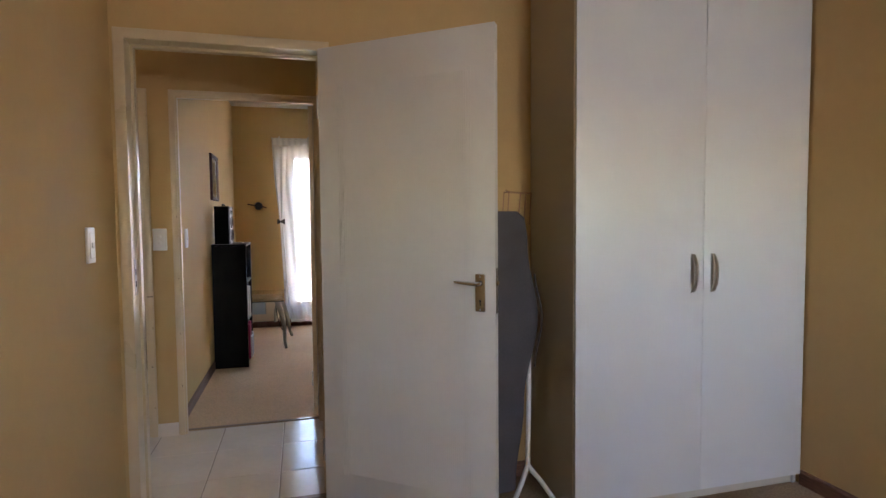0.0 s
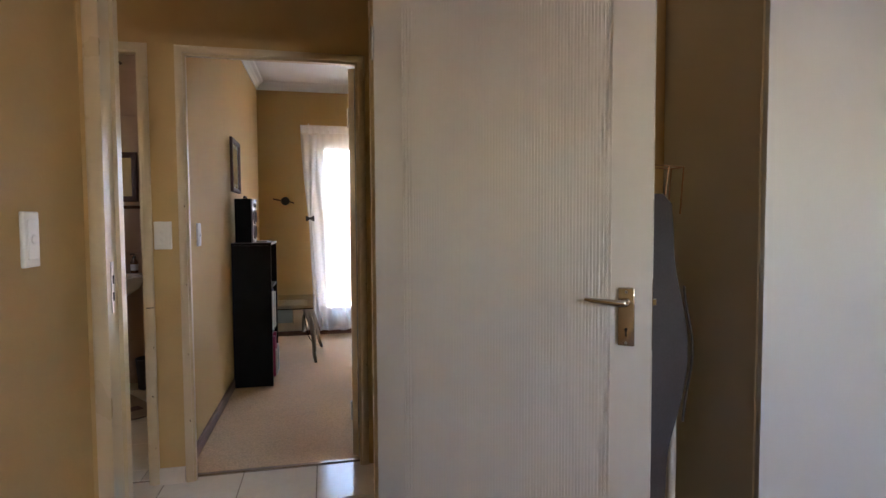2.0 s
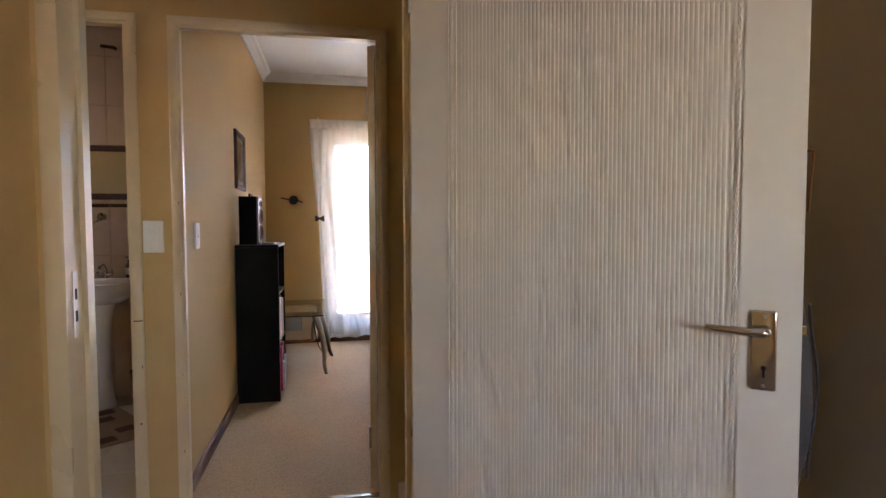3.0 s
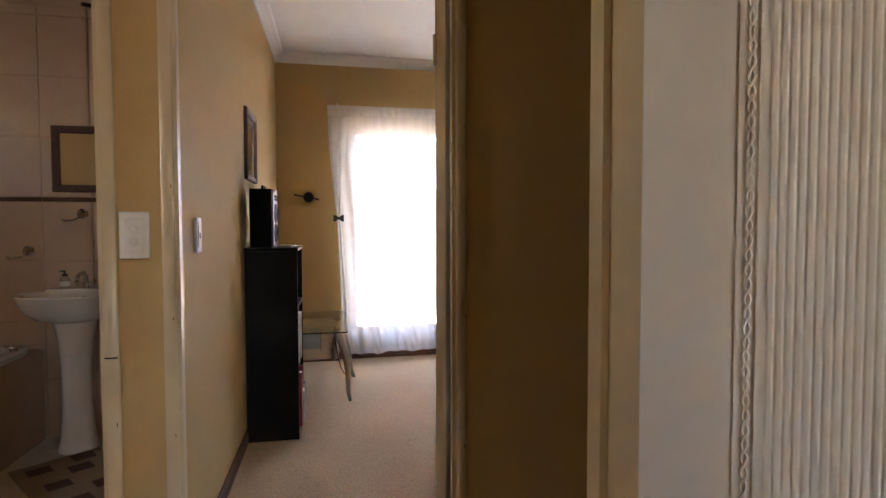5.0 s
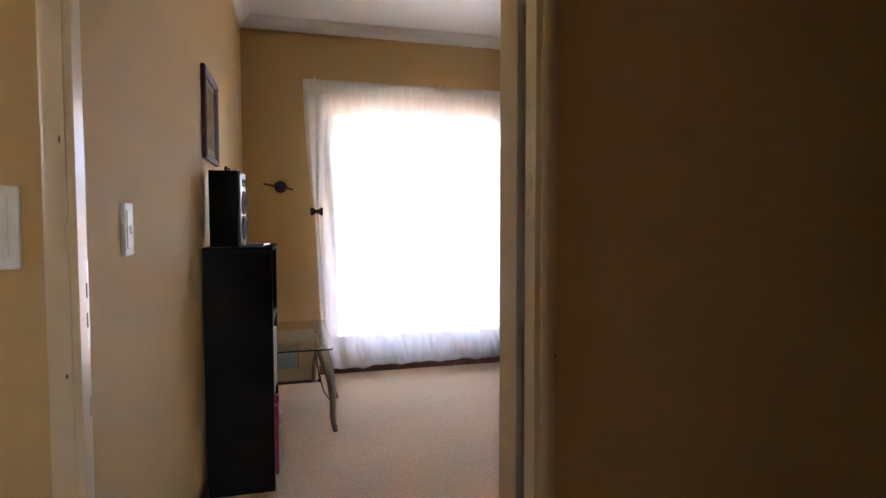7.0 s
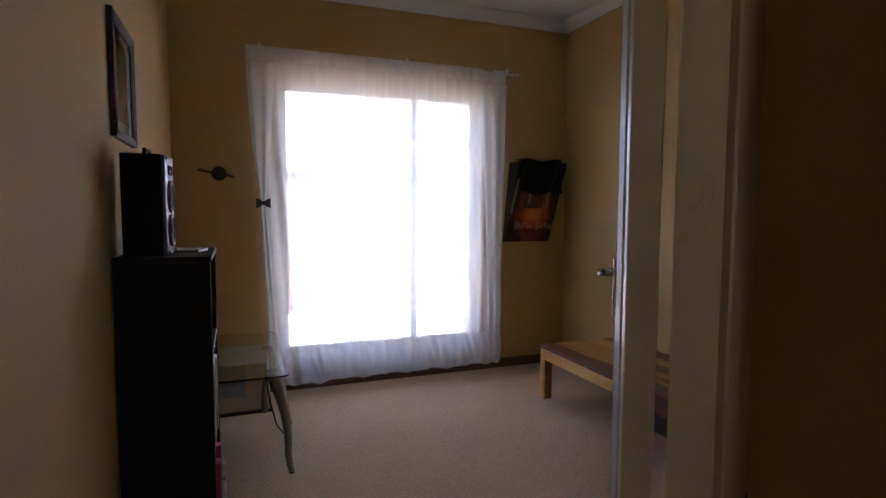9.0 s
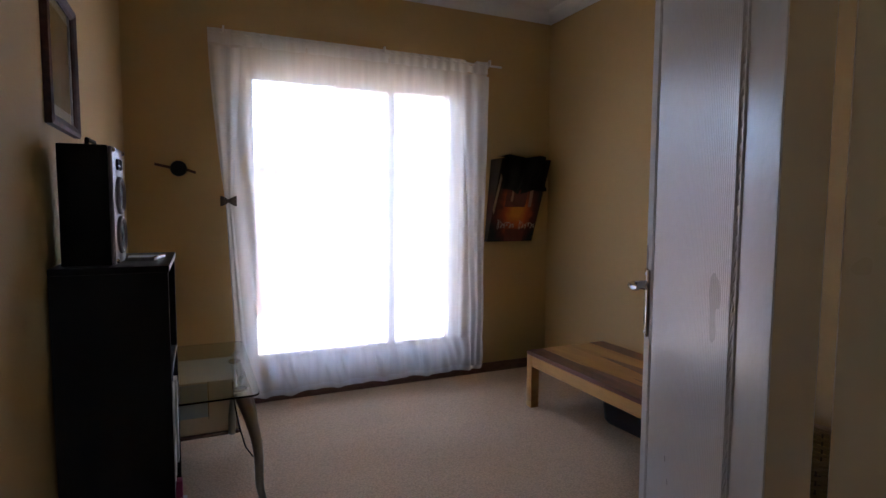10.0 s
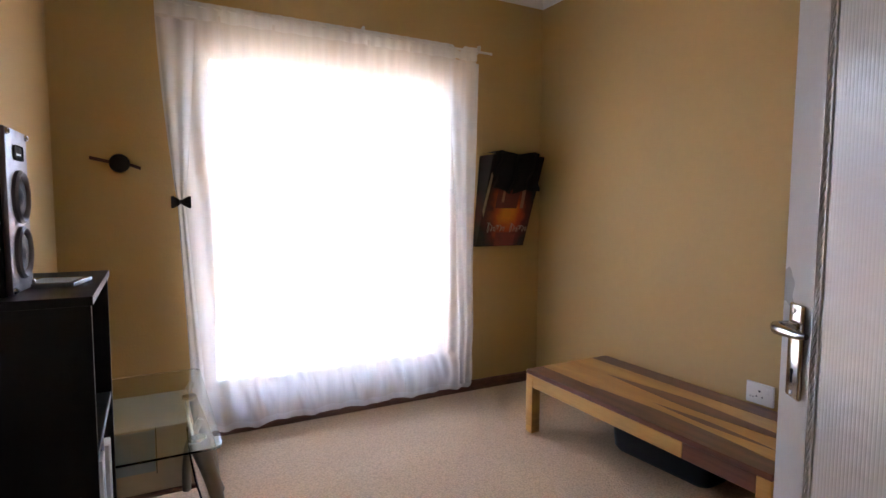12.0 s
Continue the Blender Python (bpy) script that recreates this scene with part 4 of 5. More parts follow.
def glass_table():
    t = thing("glass_table", Matrix(), "low glass-topped side table with curved silver legs", "table")
    x0, x1, y0, y1, z = -0.69, -0.118, 5.48, 6.43, 0.50
    bm = bmesh.new()
    out, r = [], 0.035
    for cx, cy, a0 in ((x1 - r, y0 + r, -90), (x1 - r, y1 - r, 0), (x0 + r, y1 - r, 90), (x0 + r, y0 + r, 180)):
        out += [(cx + r * math.cos(radians(a0 + k * 15)), cy + r * math.sin(radians(a0 + k * 15))) for k in range(7)]
    prism(bm, out, z - 0.008, z, "z")
    part("tabletop", bm, TGLASS, t, "clear greenish glass top")
    LEG = mat("champagne_metal", (0.36, 0.33, 0.27), 0.35, 0.85, amount=0.06)
    for sx, sy, fx, fy in ((-0.185, 5.60, -0.107, 5.632 - 0.06), (-0.185, 6.05, -0.060, 6.18), (-0.62, 5.60, -0.66, 5.56), (-0.62, 6.05, -0.66, 6.22)):
        bm = bmesh.new()
        pts = []
        for i in range(13):
            u = i / 12
            x = sx + (fx - sx) * (u ** 1.4)
            y = sy + (fy - sy) * u
            bow = 0.045 * math.sin(math.pi * min(1, u * 1.15))
            pts.append((x + bow * (1 if fx > -0.4 else -1) * 0.7, y, (z - 0.02) * (1 - u) + 0.008 * u))
        tube(bm, pts, [0.031 - 0.016 * (i / 12) ** 0.8 for i in range(13)], 12)
        leg = part("leg", bm, LEG, t, "curved tapering silver leg", True)
        bm = bmesh.new()
        lathe(bm, [(0.012, 0), (0.013, 0.004), (0.009, 0.010)], (fx, fy, 0.0005), 12)
        part("foot_pad", bm, DARK, leg)
        bm = bmesh.new()
        lathe(bm, [(0.026, z - 0.020), (0.026, z - 0.0085)], (sx, sy, 0), 16)
        part("mount_disc", bm, CHROME, leg, smooth=True)
    part("lower_shelf", bevelled(-0.67, -0.176, 5.775, 6.22, 0.234, 0.247, 0.003, 1), SKIRT, t, "brown lower shelf board")
    for x, y in ((-0.196, 5.765), (-0.655, 5.765), (-0.196, 6.23), (-0.655, 6.23)):
        bm = bmesh.new()
        s = 1 if x > -0.4 else -1
        tube(bm, [(x + s * 0.034, y, z - 0.010), (x + s * 0.012, y, z - 0.05), (x - s * 0.010, y, z - 0.11), (x - s * 0.018, y, z - 0.18), (x - s * 0.020, y, 0.240)], [0.012, 0.015, 0.016, 0.016, 0.015], 10)
        part("shelf_bracket", bm, LEG, t, "curved silver shelf bracket", True)
    for x in (-0.20, -0.60):
        bm = bmesh.new()
        tube(bm, [(x, 5.60, 0.47), (x, 6.05, 0.47)], 0.009, 8)
        part("rail", bm, LEG, t, smooth=True)


glass_table()
cab = thing("cable", Matrix(), "thin dark cable hanging beside the glass table leg", "cable")
bm = bmesh.new()
tube(bm, [(-0.21, 5.72, 0.485), (-0.205, 5.71, 0.40), (-0.19, 5.70, 0.30), (-0.165, 5.69, 0.20), (-0.135, 5.68, 0.155), (-0.118, 5.675, 0.17)], 0.0035, 6)
part("cord", bm, DARK, cab, smooth=True)

def storage_box():
    b = thing("storage_box", pose(0, 0, 0), "beige carton with a pale blue panel on the table's lower shelf", "box")
    part("carton", bevelled(-0.655, -0.186, 5.79, 6.18, 0.2475, 0.478, 0.003, 1), mat("beige_card", (0.74, 0.60, 0.43), 0.75, amount=0.06), b)
    bm = bmesh.new()
    box(bm, -0.56, -0.312, 5.7865, 5.7895, 0.325, 0.470)
    part("front_panel", bm, mat("blue_grey_card", (0.42, 0.50, 0.53), 0.6, amount=0.05), b, "pale blue-grey panel")
    bm = bmesh.new()
    box(bm, -0.310, -0.3075, 5.7870, 5.7895, 0.315, 0.477)
    part("fold_line", bm, DARK, b, "dark fold line")


storage_box()


def bench():
    x0, x1, y0, y1, z = 1.548, 2.155, 4.70, 6.085, 0.357
    b = thing("wooden_bench", Matrix(), "low wooden bench in striped honey pine and reddish hardwood", "bench")
    n = 6
    w = (x1 - x0) / n
    mats_ = (REDWOOD, LIGHTWOOD, LIGHTWOOD, REDWOOD)
    widths = (0.115, 0.185, 0.190, 0.115)
    k = (x1 - x0) / sum(widths)
    x = x0
    for i, wd in enumerate(widths):
        wd *= k
        part("top_board", bevelled(x + 0.0004, x + wd - 0.0004, y0, y1, z - 0.024, z, 0.0015, 1), mats_[i], b, ("reddish brown board", "honey coloured board")[mats_[i] is LIGHTWOOD], True)
        x += wd
    # flame-shaped inlays of the darker heartwood in the light boards
    for cx, ya, yb_, wd, mm in ((x0 + 0.335, 4.702, 5.80, 0.060, REDWOOD), (x0 + 0.205, 4.80, 5.38, 0.026, REDWOOD), (x0 + 0.118, 4.80, 5.70, 0.030, REDWOOD)):
        bm = bmesh.new()
        m_ = 20
        out = [(cx + wd * math.sin(math.pi * i / m_) * (0.92 + 0.08 * math.sin(i * 0.7)), ya + (yb_ - ya) * i / m_) for i in range(m_ + 1)]
        out += [(cx - wd * 0.8 * math.sin(math.pi * i / m_) * (0.92 + 0.08 * math.cos(i * 0.6)), ya + (yb_ - ya) * i / m_) for i in range(m_ - 1, 0, -1)]
        prism(bm, out, z + 0.0002, z + 0.0007, "z")
        part("heartwood_figure", bm, mm, b, "dark heartwood figure")
    part("apron", bevelled(x0, x0 + 0.028, y0 + 0.36, y1 - 0.057, z - 0.092, z - 0.0245, 0.002, 1), LIGHTWOOD, b, "honey coloured apron", True)
    part("apron", bevelled(x0, x0 + 0.028, y0 + 0.057, y0 + 0.359, z - 0.092, z - 0.0245, 0.002, 1), REDWOOD, b, "reddish brown apron", True)
    part("apron", bevelled(x1 - 0.03, x1 - 0.002, y0 + 0.057, y1 - 0.057, z - 0.092, z - 0.0245, 0.002, 1), LIGHTWOOD, b, smooth=True)
    for ya in (y0 + 0.01, y1 - 0.038):
        part("apron", bevelled(x0 + 0.057, x1 - 0.057, ya, ya + 0.028, z - 0.092, z - 0.0245, 0.002, 1), LIGHTWOOD, b, smooth=True)
    for xa, ya, mm in ((x0, y1 - 0.056, LIGHTWOOD), (x0, y0, LIGHTWOOD), (x1 - 0.056, y1 - 0.056, REDWOOD), (x1 - 0.056, y0, REDWOOD)):
        part("leg", bevelled(xa, xa + 0.056, ya, ya + 0.056, 0, z - 0.0245, 0.003, 2), mm, b, smooth=True)


bench()


def crate():
    c = thing("plastic_crate", pose(1.97, 5.43, 0, 0, 0, 4), "dark plastic storage tub under the wooden bench", "storage tub")
    T = mat("black_plastic", (0.014, 0.015, 0.018), 0.35, amount=0.2)
    bm = bmesh.new()
    rings = []
    for s, z in ((0.86, 0.0), (0.93, 0.02), (1.0, 0.20), (1.05, 0.205), (1.05, 0.222), (0.97, 0.222), (0.96, 0.205), (0.90, 0.03), (0.84, 0.015)):
        rings.append([])
        for kx, ky, a0 in ((1, -1, -90), (1, 1, 0), (-1, 1, 90), (-1, -1, 180)):
            for k in range(5):
                a = radians(a0 + k * 22.5)
                rings[-1].append(bm.verts.new(((0.09 * kx + 0.055 * math.cos(a)) * s, (0.24 * ky + 0.055 * math.sin(a)) * s, z)))
    for a, b in zip(rings, rings[1:]):
        for k in range(20):
            bm.faces.new((a[k], a[(k + 1) % 20], b[(k + 1) % 20], b[k]))
    bm.faces.new(rings[0][::-1]), bm.faces.new(rings[-1])
    part("tub", bm, T, c, smooth=True)


crate()


def basket():
    b = thing("woven_basket", pose(1.66, 4.44, 0), "brown woven basket standing beside the bench", "basket")
    W = mat("brown_wicker", (0.26, 0.17, 0.09), 0.7, amount=0.35, fine=90, bump=0.4)
    DK = mat("dark_wicker", (0.06, 0.035, 0.02), 0.7, amount=0.3)
    r0 = lambda z: 0.15 + 0.05 * math.sin(z / 0.40 * 1.9)
    bm = bmesh.new()
    for j in range(26):
        z = 0.010 + j * 0.0155
        pts = []
        for k in range(65):
            a = 2 * math.pi * k / 64
            rr = r0(z) + 0.006 * (1 if j % 2 else -1) * math.cos(a * 16)
            pts.append((rr * math.cos(a), rr * math.sin(a), z))
        tube(bm, pts, 0.0068, 5, False)
    part("weave", bm, W, b, "woven brown strands", True)
    bm = bmesh.new()
    for k in range(32):
        a = 2 * math.pi * k / 32
        tube(bm, [(r0(z) * math.cos(a), r0(z) * math.sin(a), z) for z in (0.0, 0.1, 0.2, 0.3, 0.4)], 0.004, 5)
    part("upright", bm, DK, b, "dark upright canes", True)
    bm = bmesh.new()
    lathe(bm, [(0.148, 0.002), (0.148, 0.012)], seg=32)
    part("base", bm, DK, b)
    bm = bmesh.new()
    tube(bm, [(r0(0.41) * math.cos(a), r0(0.41) * math.sin(a), 0.412) for a in (2 * math.pi * k / 40 for k in range(41))], 0.012, 8, False)
    part("rim", bm, W, b, smooth=True)


basket()


def hanging_box():
    h = thing("wall_box", pose(1.84, YB, 1.30), "dark printed carton hanging on the wall under a black cloth", "hanging carton")
    PR = bpy.data.materials.new("flame_print")
    PR.use_nodes = True
    n, l = PR.node_tree.nodes, PR.node_tree.links
    b = n["Principled BSDF"]
    tc, vm, gr, ramp, ns, ad = n.new("ShaderNodeTexCoord"), n.new("ShaderNodeMapping"), n.new("ShaderNodeTexGradient"), n.new("ShaderNodeValToRGB"), n.new("ShaderNodeTexNoise"), n.new("ShaderNodeVectorMath")
    ns.inputs["Scale"].default_value = 14
    ad.operation = "MULTIPLY_ADD"
    ad.inputs[1].default_value = (0.10, 0.0, 0.10)
    l.new(tc.outputs["Object"], ns.inputs["Vector"])
    l.new(ns.outputs["Color"], ad.inputs[0]), l.new(tc.outputs["Object"], ad.inputs[2])
    vm.inputs["Location"].default_value = (-0.24, 0, 0.083)
    vm.inputs["Scale"].default_value = (4.3, 0.0, 3.8)
    l.new(ad.outputs[0], vm.inputs["Vector"]), l.new(vm.outputs[0], gr.inputs["Vector"])
    gr.gradient_type = "SPHERICAL"
    l.new(gr.outputs["Fac"], ramp.inputs["Fac"])
    cr = ramp.color_ramp
    cr.elements[0].position, cr.elements[0].color = 0.0, (0.012, 0.006, 0.006, 1)
    cr.elements[1].position, cr.elements[1].color = 0.85, (0.75, 0.26, 0.02, 1)
    e = cr.elements.new(0.3)
    e.color = (0.10, 0.012, 0.008, 1)
    e = cr.elements.new(0.6)
    e.color = (0.55, 0.085, 0.014, 1)
    l.new(ramp.outputs[0], b.inputs["Base Color"])
    b.inputs["Roughness"].default_value = 0.3
    # front slants: near the wall at the bottom, out at the top
    bm = bmesh.new()
    fl = [(-0.215, -0.30), (0.175, -0.30), (0.255, 0.31), (-0.165, 0.31)]
    top_out, bot_out = 0.17, 0.045
    front = [bm.verts.new((x, -(bot_out if z < 0 else top_out), z)) for x, z in fl]
    back = [bm.verts.new((x, -0.003, z)) for x, z in fl]
    bm.faces.new(front)
    bm.faces.new(back[::-1])
    for i in range(4):
        bm.faces.new((front[i], front[(i + 1) % 4], back[(i + 1) % 4], back[i]))
    part("carton", bm, PR, h, "black carton printed with orange flames")
    slope = (top_out - bot_out) / 0.61

    def on(x, z, out=0.002):
        return (x, -(bot_out + (z + 0.30) * slope) - out, z)

    # printed shapes, and scrolled lettering drawn as strokes
    PINK = mat("dull_pink_ink", (0.35, 0.16, 0.11), 0.4)
    for x, w2, za, zb_ in ((-0.045, 0.010, 0.0, 0.14), (0.115, 0.014, -0.04, 0.14)):
        bm = bmesh.new()
        vs = [bm.verts.new(on(*q)) for q in ((x - w2, za), (x + w2, za), (x + w2 + 0.01, zb_), (x - w2 + 0.01, zb_))]
        bm.faces.new(vs)
        part("printed_stroke", bm, PINK, h)
    for nm, q, col, lab in (("printed_panel", ((-0.100, -0.04), (0.075, -0.04), (0.100, 0.16), (-0.085, 0.16)), (0.13, 0.022, 0.022), "dark red printed panel"),
                            ("printed_border", ((-0.198, -0.06), (-0.184, -0.10), (-0.146, 0.17), (-0.160, 0.20)), (0.42, 0.29, 0.20), "pale brown printed edge"),
                            ("printed_patch", ((-0.075, -0.298), (0.085, -0.298), (0.095, -0.205), (-0.070, -0.205)), (0.17, 0.025, 0.018), "deep red printed patch")):
        bm = bmesh.new()
        bm.faces.new([bm.verts.new(on(x, z, 0.001)) for x, z in q])
        part(nm, bm, mat("carton_ink", col, 0.35, amount=0.3, scale=20), h, lab)
    for x0_, zc in ((-0.150, -0.175), (0.035, -0.180)):
        bm = bmesh.new()
        pts = []
        for i in range(70):
            u = i / 69
            pts.append(on(x0_ + 0.150 * u + 0.012 * math.sin(u * 37), zc + 0.022 * math.sin(u * 37 + 1.3) * (1.7 if u < 0.17 else 0.7) + 0.010 * math.sin(u * 13), 0.0025))
        tube(bm, pts, 0.0018, 4)
        part("printed_script", bm, mat("silver_ink", (0.55, 0.45, 0.38), 0.4), h, "scrolled silver printed line")
    bm = bmesh.new()
    grid = []
    for j in range(16):
        v = j / 15
        grid.append([])
        for i in range(31):
            u = i / 30
            x = -0.170 + 0.365 * u + 0.014 * math.sin(j) * (u - 0.5) + 0.012 * v
            z = 0.335 - 0.245 * v + 0.012 * math.sin(u * 11) * v - 0.03 * math.sin(math.pi * u) * (v - 0.2)
            bulge = 0.028 + 0.018 * math.sin(u * 17 + v * 3) + 0.012 * math.sin(v * 9 + u * 5)
            if v < 0.15:
                y = -0.02 - (top_out + bulge) * (v / 0.15)
                z = 0.325 + 0.010 * math.sin(u * 9)
            else:
                y = -(bot_out + (z + 0.30) * slope) - bulge
            grid[-1].append(bm.verts.new((x, y, z)))
    for j in range(15):
        for i in range(30):
            bm.faces.new((grid[j][i], grid[j][i + 1], grid[j + 1][i + 1], grid[j + 1][i]))
    bmesh.ops.solidify(bm, geom=bm.faces[:], thickness=0.004)
    part("draped_cloth", bm, mat("black_cloth", (0.010, 0.010, 0.012), 0.6, amount=0.2, bump=0.5), h, "black cloth folded over the top", True)


hanging_box()


def ceiling_spot():
    s = thing("ceiling_spotlight", pose(0.63, 5.72, CZ), "small white adjustable spotlight on the ceiling, switched on", "spotlight")
    bm = bmesh.new()
    lathe(bm, [(0.045, -0.018), (0.050, -0.014), (0.050, 0.0)], seg=24)
    part("base", bm, WHITEMETAL, s, smooth=True)
    bm = bmesh.new()
    tube(bm, [(0, 0, -0.016), (0.005, 0, -0.045)], 0.007, 10)
    part("arm", bm, WHITEMETAL, s, smooth=True)
    tilt = pose(0.005, 0, -0.055, 0, 50, 200)
    bm = bmesh.new()
    lathe(bm, [(0.014, 0.035), (0.024, 0.025), (0.026, -0.02), (0.036, -0.035), (0.038, -0.040), (0.034, -0.040), (0.030, -0.030)], seg=24)
    part("shade", bm, WHITEMETAL, s, smooth=True, m=tilt)
    GL = bpy.data.materials.new("lit_lamp_face")
    GL.use_nodes = True
    b = GL.node_tree.nodes["Principled BSDF"]
    b.inputs["Emission Color"].default_value = (1.0, 0.93, 0.82, 1)
    b.inputs["Emission Strength"].default_value = 0.6
    bm = bmesh.new()
    lathe(bm, [(0.029, -0.033), (0.029, -0.031)], seg=24)
    part("bulb_face", bm, GL, s, m=tilt)


ceiling_spot()

# ---- bathroom things ----


def mirror():
    m = thing("bathroom_mirror", pose(-1.585, 5.248, 1.595), "bathroom mirror in a dark reddish wooden frame", "mirror")
    w, h, f = 0.36, 0.375, 0.042
    bm = bmesh.new()
    prof = [(0, 0), (0, 0.016), (0.008, 0.020), (0.034, 0.014), (0.042, 0.008), (0.042, 0.0)]
    rings = [[bm.verts.new(q) for q in ((-w / 2 + u, -d, -h / 2 + u), (w / 2 - u, -d, -h / 2 + u), (w / 2 - u, -d, h / 2 - u), (-w / 2 + u, -d, h / 2 - u))] for u, d in prof]
    for i in range(len(prof)):
        a, b = rings[i], rings[(i + 1) % len(prof)]
        for k in range(4):
            bm.faces.new((a[k], a[(k + 1) % 4], b[(k + 1) % 4], b[k]))
    part("frame", bm, MAHOG, m)
    bm = bmesh.new()
    box(bm, -w / 2 + f, w / 2 - f, -0.006, -0.002, -h / 2 + f, h / 2 - f)
    part("glass", bm, MIRROR, m, "silvered glass")


mirror()


def basin():
    cx, cy = -1.59, 5.035
    b = thing("pedestal_basin", pose(cx, cy, 0), "white porcelain basin on a pedestal against the tiled wall", "basin")
    bm = bmesh.new()
    prof = [(0.09, 0.70), (0.17, 0.715), (0.235, 0.765), (0.262, 0.82), (0.27, 0.845), (0.262, 0.852), (0.225, 0.846), (0.20, 0.80), (0.13, 0.745), (0.04, 0.73)]
    lathe(bm, prof, seg=36, sx=1.0, sy=0.78)
    for v in bm.verts:
        if v.co.y > 0.12:
            v.co.y = 0.12 + (v.co.y - 0.12) * 0.9
    part("bowl", bm, PORCELAIN, b, "white porcelain bowl", True)
    part("back_ledge", bevelled(-0.20, 0.20, 0.13, 0.208, 0.79, 0.862, 0.012, 3), PORCELAIN, b, smooth=True)
    bm = bmesh.new()
    lathe(bm, [(0.098, 0), (0.098, 0.015), (0.084, 0.06), (0.070, 0.25), (0.073, 0.45), (0.084, 0.60), (0.10, 0.69), (0.105, 0.715)], seg=28, sy=1.05)
    bmesh.ops.translate(bm, verts=bm.verts[:], vec=(0, 0.02, 0))
    part("pedestal", bm, PORCELAIN, b, "white porcelain pedestal", True)
    bm = bmesh.new()
    tube(bm, [(0.0, 0.16, 0.86), (0.0, 0.158, 0.93), (0.0, 0.13, 0.955), (0.0, 0.07, 0.945), (0.0, 0.05, 0.925)], [0.014, 0.012, 0.011, 0.010, 0.010], 12)
    t = part("mixer_tap", bm, CHROME, b, "chrome mixer tap", True)
    for s in (-1, 1):
        bm = bmesh.new()
        tube(bm, [(s * 0.004, 0.16, 0.885), (s * 0.045, 0.155, 0.895)], 0.009, 10)
        for q in (0, 1):
            tube(bm, [(s * 0.045, 0.155 - 0.02 * (1 - q), 0.90 - 0.02 * q), (s * 0.045, 0.155 + 0.02 * (1 - q), 0.90 + 0.02 * q)], 0.005, 8)
        part("tap_handle", bm, CHROME, t, smooth=True)
    bm = bmesh.new()
    tube(bm, [(0.0, 0.122, 0.812), (0.0, 0.116, 0.812)], 0.008, 12)
    part("overflow", bm, DARK, b)


basin()


def bottle(x, y, col, label, h=0.10):
    b = thing("soap_bottle", pose(x, y, 0.8625), label, "soap bottle", "bottles on the basin")
    bm = bmesh.new()
    lathe(bm, [(0.024, 0), (0.026, 0.006), (0.026, h * 0.75), (0.012, h * 0.95), (0.011, h)], seg=20)
    part("bottle", bm, col, b, smooth=True)
    bm = bmesh.new()
    lathe(bm, [(0.013, h), (0.013, h + 0.012), (0.005, h + 0.014), (0.004, h + 0.03)], seg=14)
    tube(bm, [(0, 0, h + 0.03), (-0.028, 0, h + 0.026)], 0.004, 6)
    part("pump", bm, DARK, b, smooth=True)
    bm = bmesh.new()
    lathe(bm, [(0.0265, h * 0.2), (0.0265, h * 0.6)], seg=20)
    part("paper_label", bm, FOLD["white"], b)


bottle(-1.435, 5.20, mat("amber_plastic", (0.10, 0.045, 0.02), 0.2), "amber pump soap bottle on the basin ledge", 0.115)
bottle(-1.70, 5.20, mat("clear_soap_plastic", (0.35, 0.30, 0.25), 0.15), "small clear soap bottle on the basin ledge", 0.07)


def wall_hook(x, z, label):
    h = thing("bathroom_holder", pose(x, 5.252, z), label, "toilet roll and towel holder", "chrome wall fittings")
    bm = bmesh.new()
    lathe(bm, [(0.030, 0), (0.030, 0.006), (0.020, 0.014), (0.012, 0.03)], seg=24)
    bmesh.ops.rotate(bm, verts=bm.verts[:], cent=(0, 0, 0), matrix=Matrix.Rotation(radians(90), 3, "X"))
    part("rose", bm, CHROME, h, smooth=True)
    bm = bmesh.new()
    tube(bm, [(0, -0.02, 0), (0, -0.045, -0.015), (-0.02, -0.055, -0.035), (-0.075, -0.055, -0.040), (-0.085, -0.055, -0.03)], 0.006, 10)
    part("arm", bm, CHROME, h, smooth=True)


wall_hook(-1.62, 1.285, "chrome towel holder on the tiled bathroom wall")
wall_hook(-1.90, 1.075, "chrome soap holder on the tiled bathroom wall")


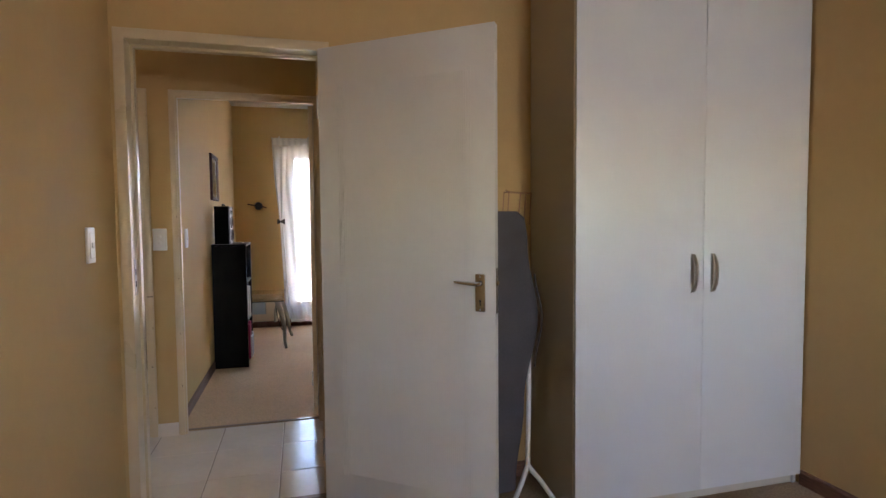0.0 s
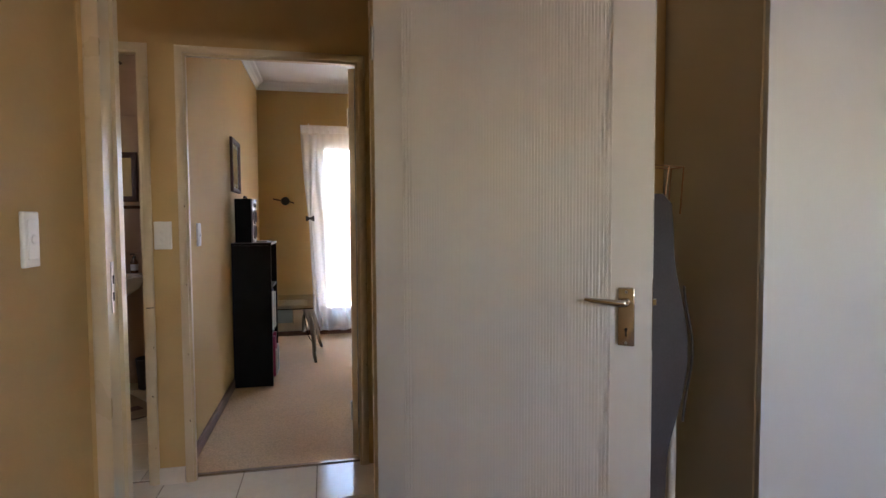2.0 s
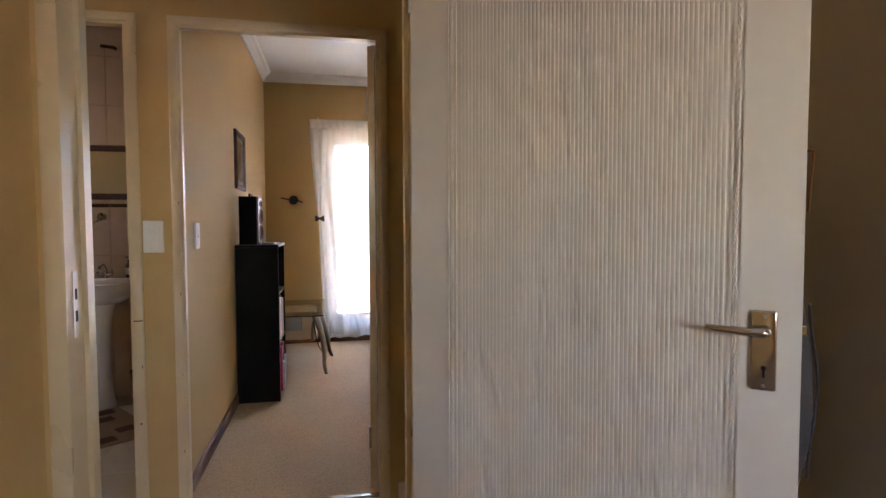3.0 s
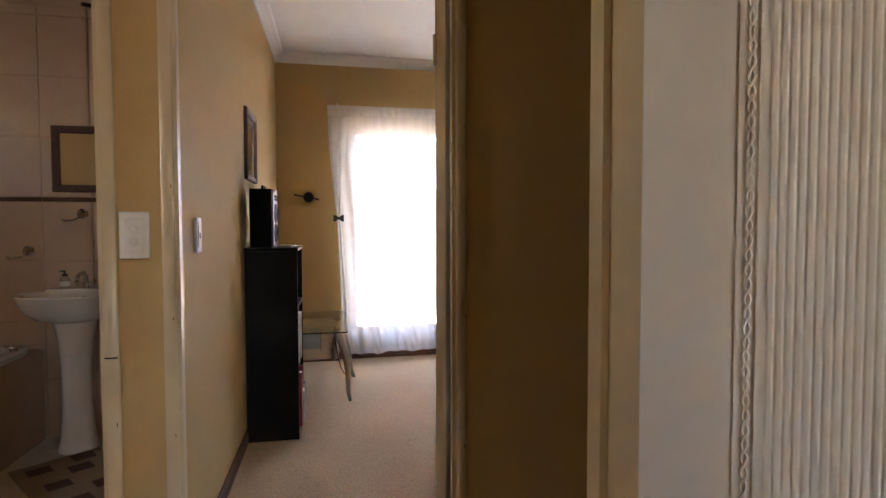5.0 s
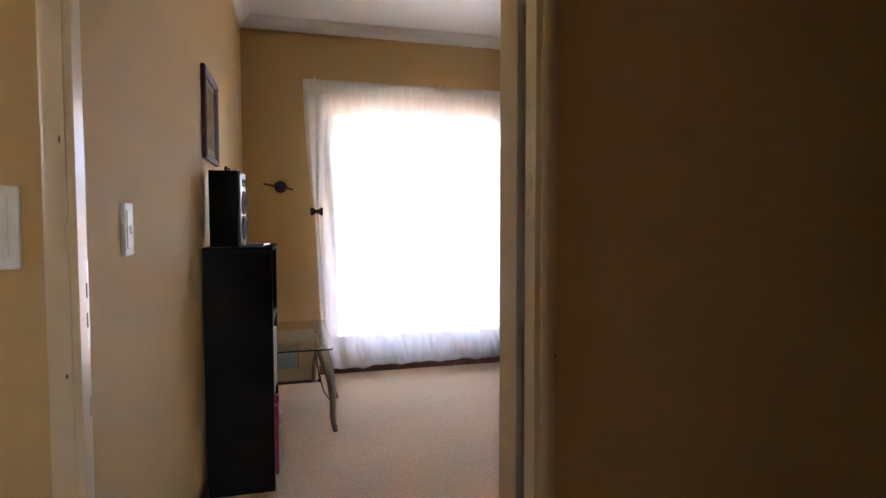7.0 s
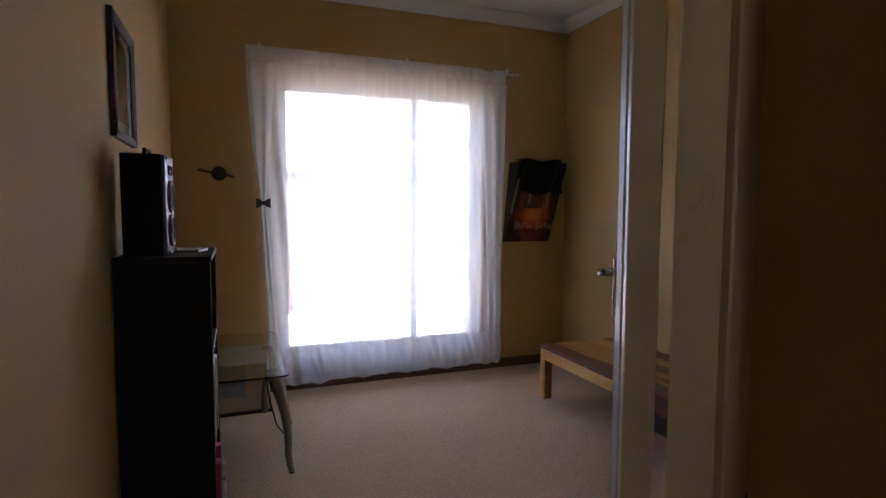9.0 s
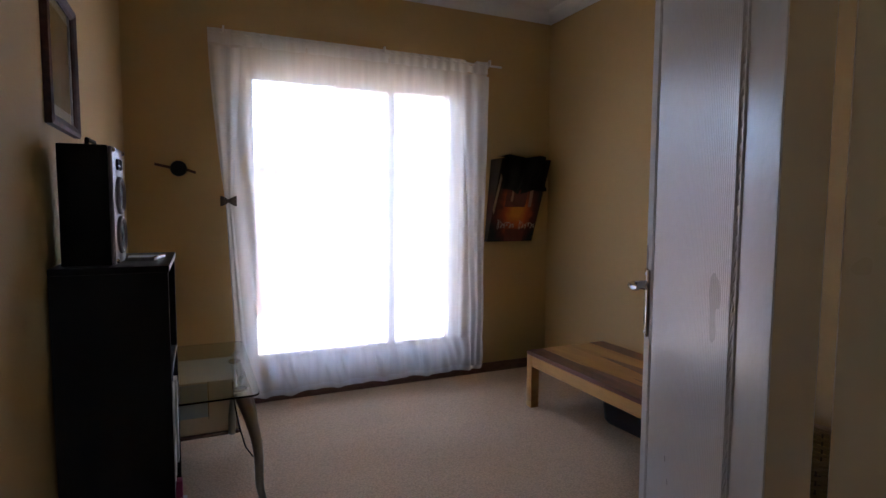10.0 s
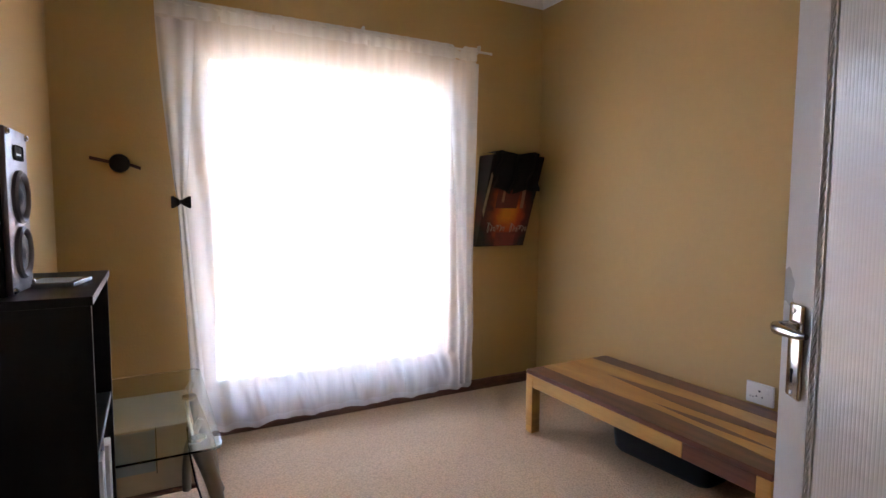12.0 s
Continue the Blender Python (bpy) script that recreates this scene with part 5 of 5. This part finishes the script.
def bath():
    b = thing("bathtub", Matrix(), "white bathtub in a tiled surround", "bathtub")
    x0, x1, y0, y1, z = HX0 + 0.005, -1.84, 3.62, 5.24, 0.545
    part("surround", bevelled(x0, x1, y0, y1, 0.0, z - 0.03, 0.002, 1), WALLTILE, b, "beige tiled surround")
    bm = bmesh.new()
    rings = []
    cx, cy, hx, hy = (x0 + x1) / 2, (y0 + y1) / 2, (x1 - x0) / 2, (y1 - y0) / 2
    for sx, sy, zz in ((1, 1, z - 0.029), (1, 1, z - 0.004), (0.985, 0.992, z), (0.86, 0.93, z - 0.002), (0.83, 0.91, z - 0.015), (0.70, 0.80, z - 0.028)):
        rings.append([bm.verts.new((cx + hx * sx * (abs(math.cos(a)) ** 0.25) * math.copysign(1, math.cos(a)), cy + hy * sy * (abs(math.sin(a)) ** 0.25) * math.copysign(1, math.sin(a)), zz)) for a in (2 * math.pi * (k + 0.5) / 48 for k in range(48))])
    for a, c in zip(rings, rings[1:]):
        for k in range(48):
            bm.faces.new((a[k], a[(k + 1) % 48], c[(k + 1) % 48], c[k]))
    bm.faces.new(rings[-1])
    part("tub", bm, PORCELAIN, b, "white enamel tub", True)
    bm = bmesh.new()
    tube(bm, [(x1 - 0.05, 5.05, z), (x1 - 0.05, 5.05, z + 0.02)], 0.02, 14)
    tube(bm, [(x1 - 0.09, 5.05, z + 0.025), (x1 - 0.01, 5.05, z + 0.022)], 0.006, 8)
    part("bath_tap", bm, CHROME, b, smooth=True)


bath()


def rug():
    r = thing("bath_rug", pose(-1.42, 4.62, 0.001, 0, 0, 38), "patterned beige bath rug with dark brown squares", "rug")
    part("mat", bevelled(-0.20, 0.20, -0.33, 0.33, 0, 0.012, 0.005, 2), mat("beige_rug", (0.32, 0.23, 0.16), 0.95, amount=0.15, fine=140, bump=0.6), r, smooth=True)
    D = mat("dark_rug_wool", (0.11, 0.058, 0.045), 0.95, amount=0.2, fine=140, bump=0.5)
    for k, (x, y) in enumerate(((-0.10, 0.22), (0.05, 0.12), (-0.08, -0.02), (0.08, -0.14), (-0.06, -0.25), (0.10, 0.26))):
        part("motif", bevelled(x - 0.05, x + 0.05, y - 0.045, y + 0.045, 0.0121, 0.0135, 0.0005, 1), D, r, "dark brown square")


rug()
bn = thing("waste_bin", pose(-1.33, 5.10, 0.001), "small dark waste bin beside the basin", "bin")
bm = bmesh.new()
lathe(bm, [(0.07, 0), (0.085, 0.22), (0.09, 0.225), (0.085, 0.23), (0.066, 0.012)], seg=24)
part("body", bm, mat("dark_bin_plastic", (0.03, 0.022, 0.02), 0.5), bn, smooth=True)
rod = thing("shower_rail", Matrix(), "chrome shower rail end on the bathroom wall", "shower rail")
bm = bmesh.new()
tube(bm, [(-1.50, 5.26, 2.45), (-1.50, 5.22, 2.45), (-1.56, 5.16, 2.44)], 0.011, 10)
part("rail", bm, MAHOG, rod, smooth=True)

# ---- tiles, last ----


def tile_mesh(name, w, d, h, m, r=0.002):
    bm = bmesh.new()
    a, b = w / 2, d / 2
    lo = [bm.verts.new((x, y, 0)) for x, y in ((-a, -b), (a, -b), (a, b), (-a, b))]
    mid = [bm.verts.new((x, y, h - r)) for x, y in ((-a, -b), (a, -b), (a, b), (-a, b))]
    top = [bm.verts.new((x, y, h)) for x, y in ((-a + r, -b + r), (a - r, -b + r), (a - r, b - r), (-a + r, b - r))]
    for p, q in ((lo, mid), (mid, top)):
        for k in range(4):
            bm.faces.new((p[k], p[(k + 1) % 4], q[(k + 1) % 4], q[k]))
    bm.faces.new(top)
    me = bpy.data.meshes.new(name)
    bm.to_mesh(me)
    bm.free()
    me.materials.append(m)
    return me


def lay(parent, name, x0, x1, y0, y1, gx, gy, px, py, z, m, make):
    """Tiles on a grid through (gx, gy), cut at the edges."""
    cache = {}
    i0, i1 = math.floor((x0 - gx) / px), math.ceil((x1 - gx) / px)
    j0, j1 = math.floor((y0 - gy) / py), math.ceil((y1 - gy) / py)
    for i in range(i0, i1):
        for j in range(j0, j1):
            a, b = max(x0, gx + i * px) + 0.002, min(x1, gx + (i + 1) * px) - 0.002
            c, d = max(y0, gy + j * py) + 0.002, min(y1, gy + (j + 1) * py) - 0.002
            if b - a < 0.02 or d - c < 0.02:
                continue
            key = (round(b - a, 3), round(d - c, 3))
            if key not in cache:
                cache[key] = tile_mesh(name, *key, 0.006, m)
            ob = new(name, cache[key])
            ob.parent = parent
            ob.matrix_basis = make((a + b) / 2, (c + d) / 2, z)


flat = lambda x, y, z: pose(x, y, z + random.uniform(-0.0003, 0.0003))
lay(hall_floor, "tile", HX0, HX1, WA + 0.055, TH - 0.014, -0.067, 3.458, 0.355, 0.36, -0.0062, TILE, flat)
lay(bath_floor, "tile", -1.84, XL - 0.1, TH + 0.002, 5.26, -0.90, 3.60, 0.355, 0.36, -0.0062, TILE, flat)
tiled = thing("tiled_wall", Matrix(), "beige glazed wall tiles with a dark border row", "wall tiles", kind="structure")
core = bmesh.new()
box(core, HX0, XL - 0.1, 5.254, 5.2599, 0, CZ)
part("tile_bed", core, WALLGROUT, tiled)
up = lambda x, y, z: pose(x, z, y, 90)
lay(tiled, "tile", HX0, XL - 0.1, 0.0, 1.352, -1.825, 1.352, 0.255, 0.338, 5.2545, WALLTILE, up)
lay(tiled, "tile", HX0, XL - 0.1, 1.380, 2.45, -1.825, 1.380, 0.255, 0.338, 5.2545, WALLTILE, up)
lay(tiled, "border_tile", HX0, XL - 0.1, 1.352, 1.380, -1.825, 1.352, 0.255, 0.028, 5.2535, LISTELLO, up)
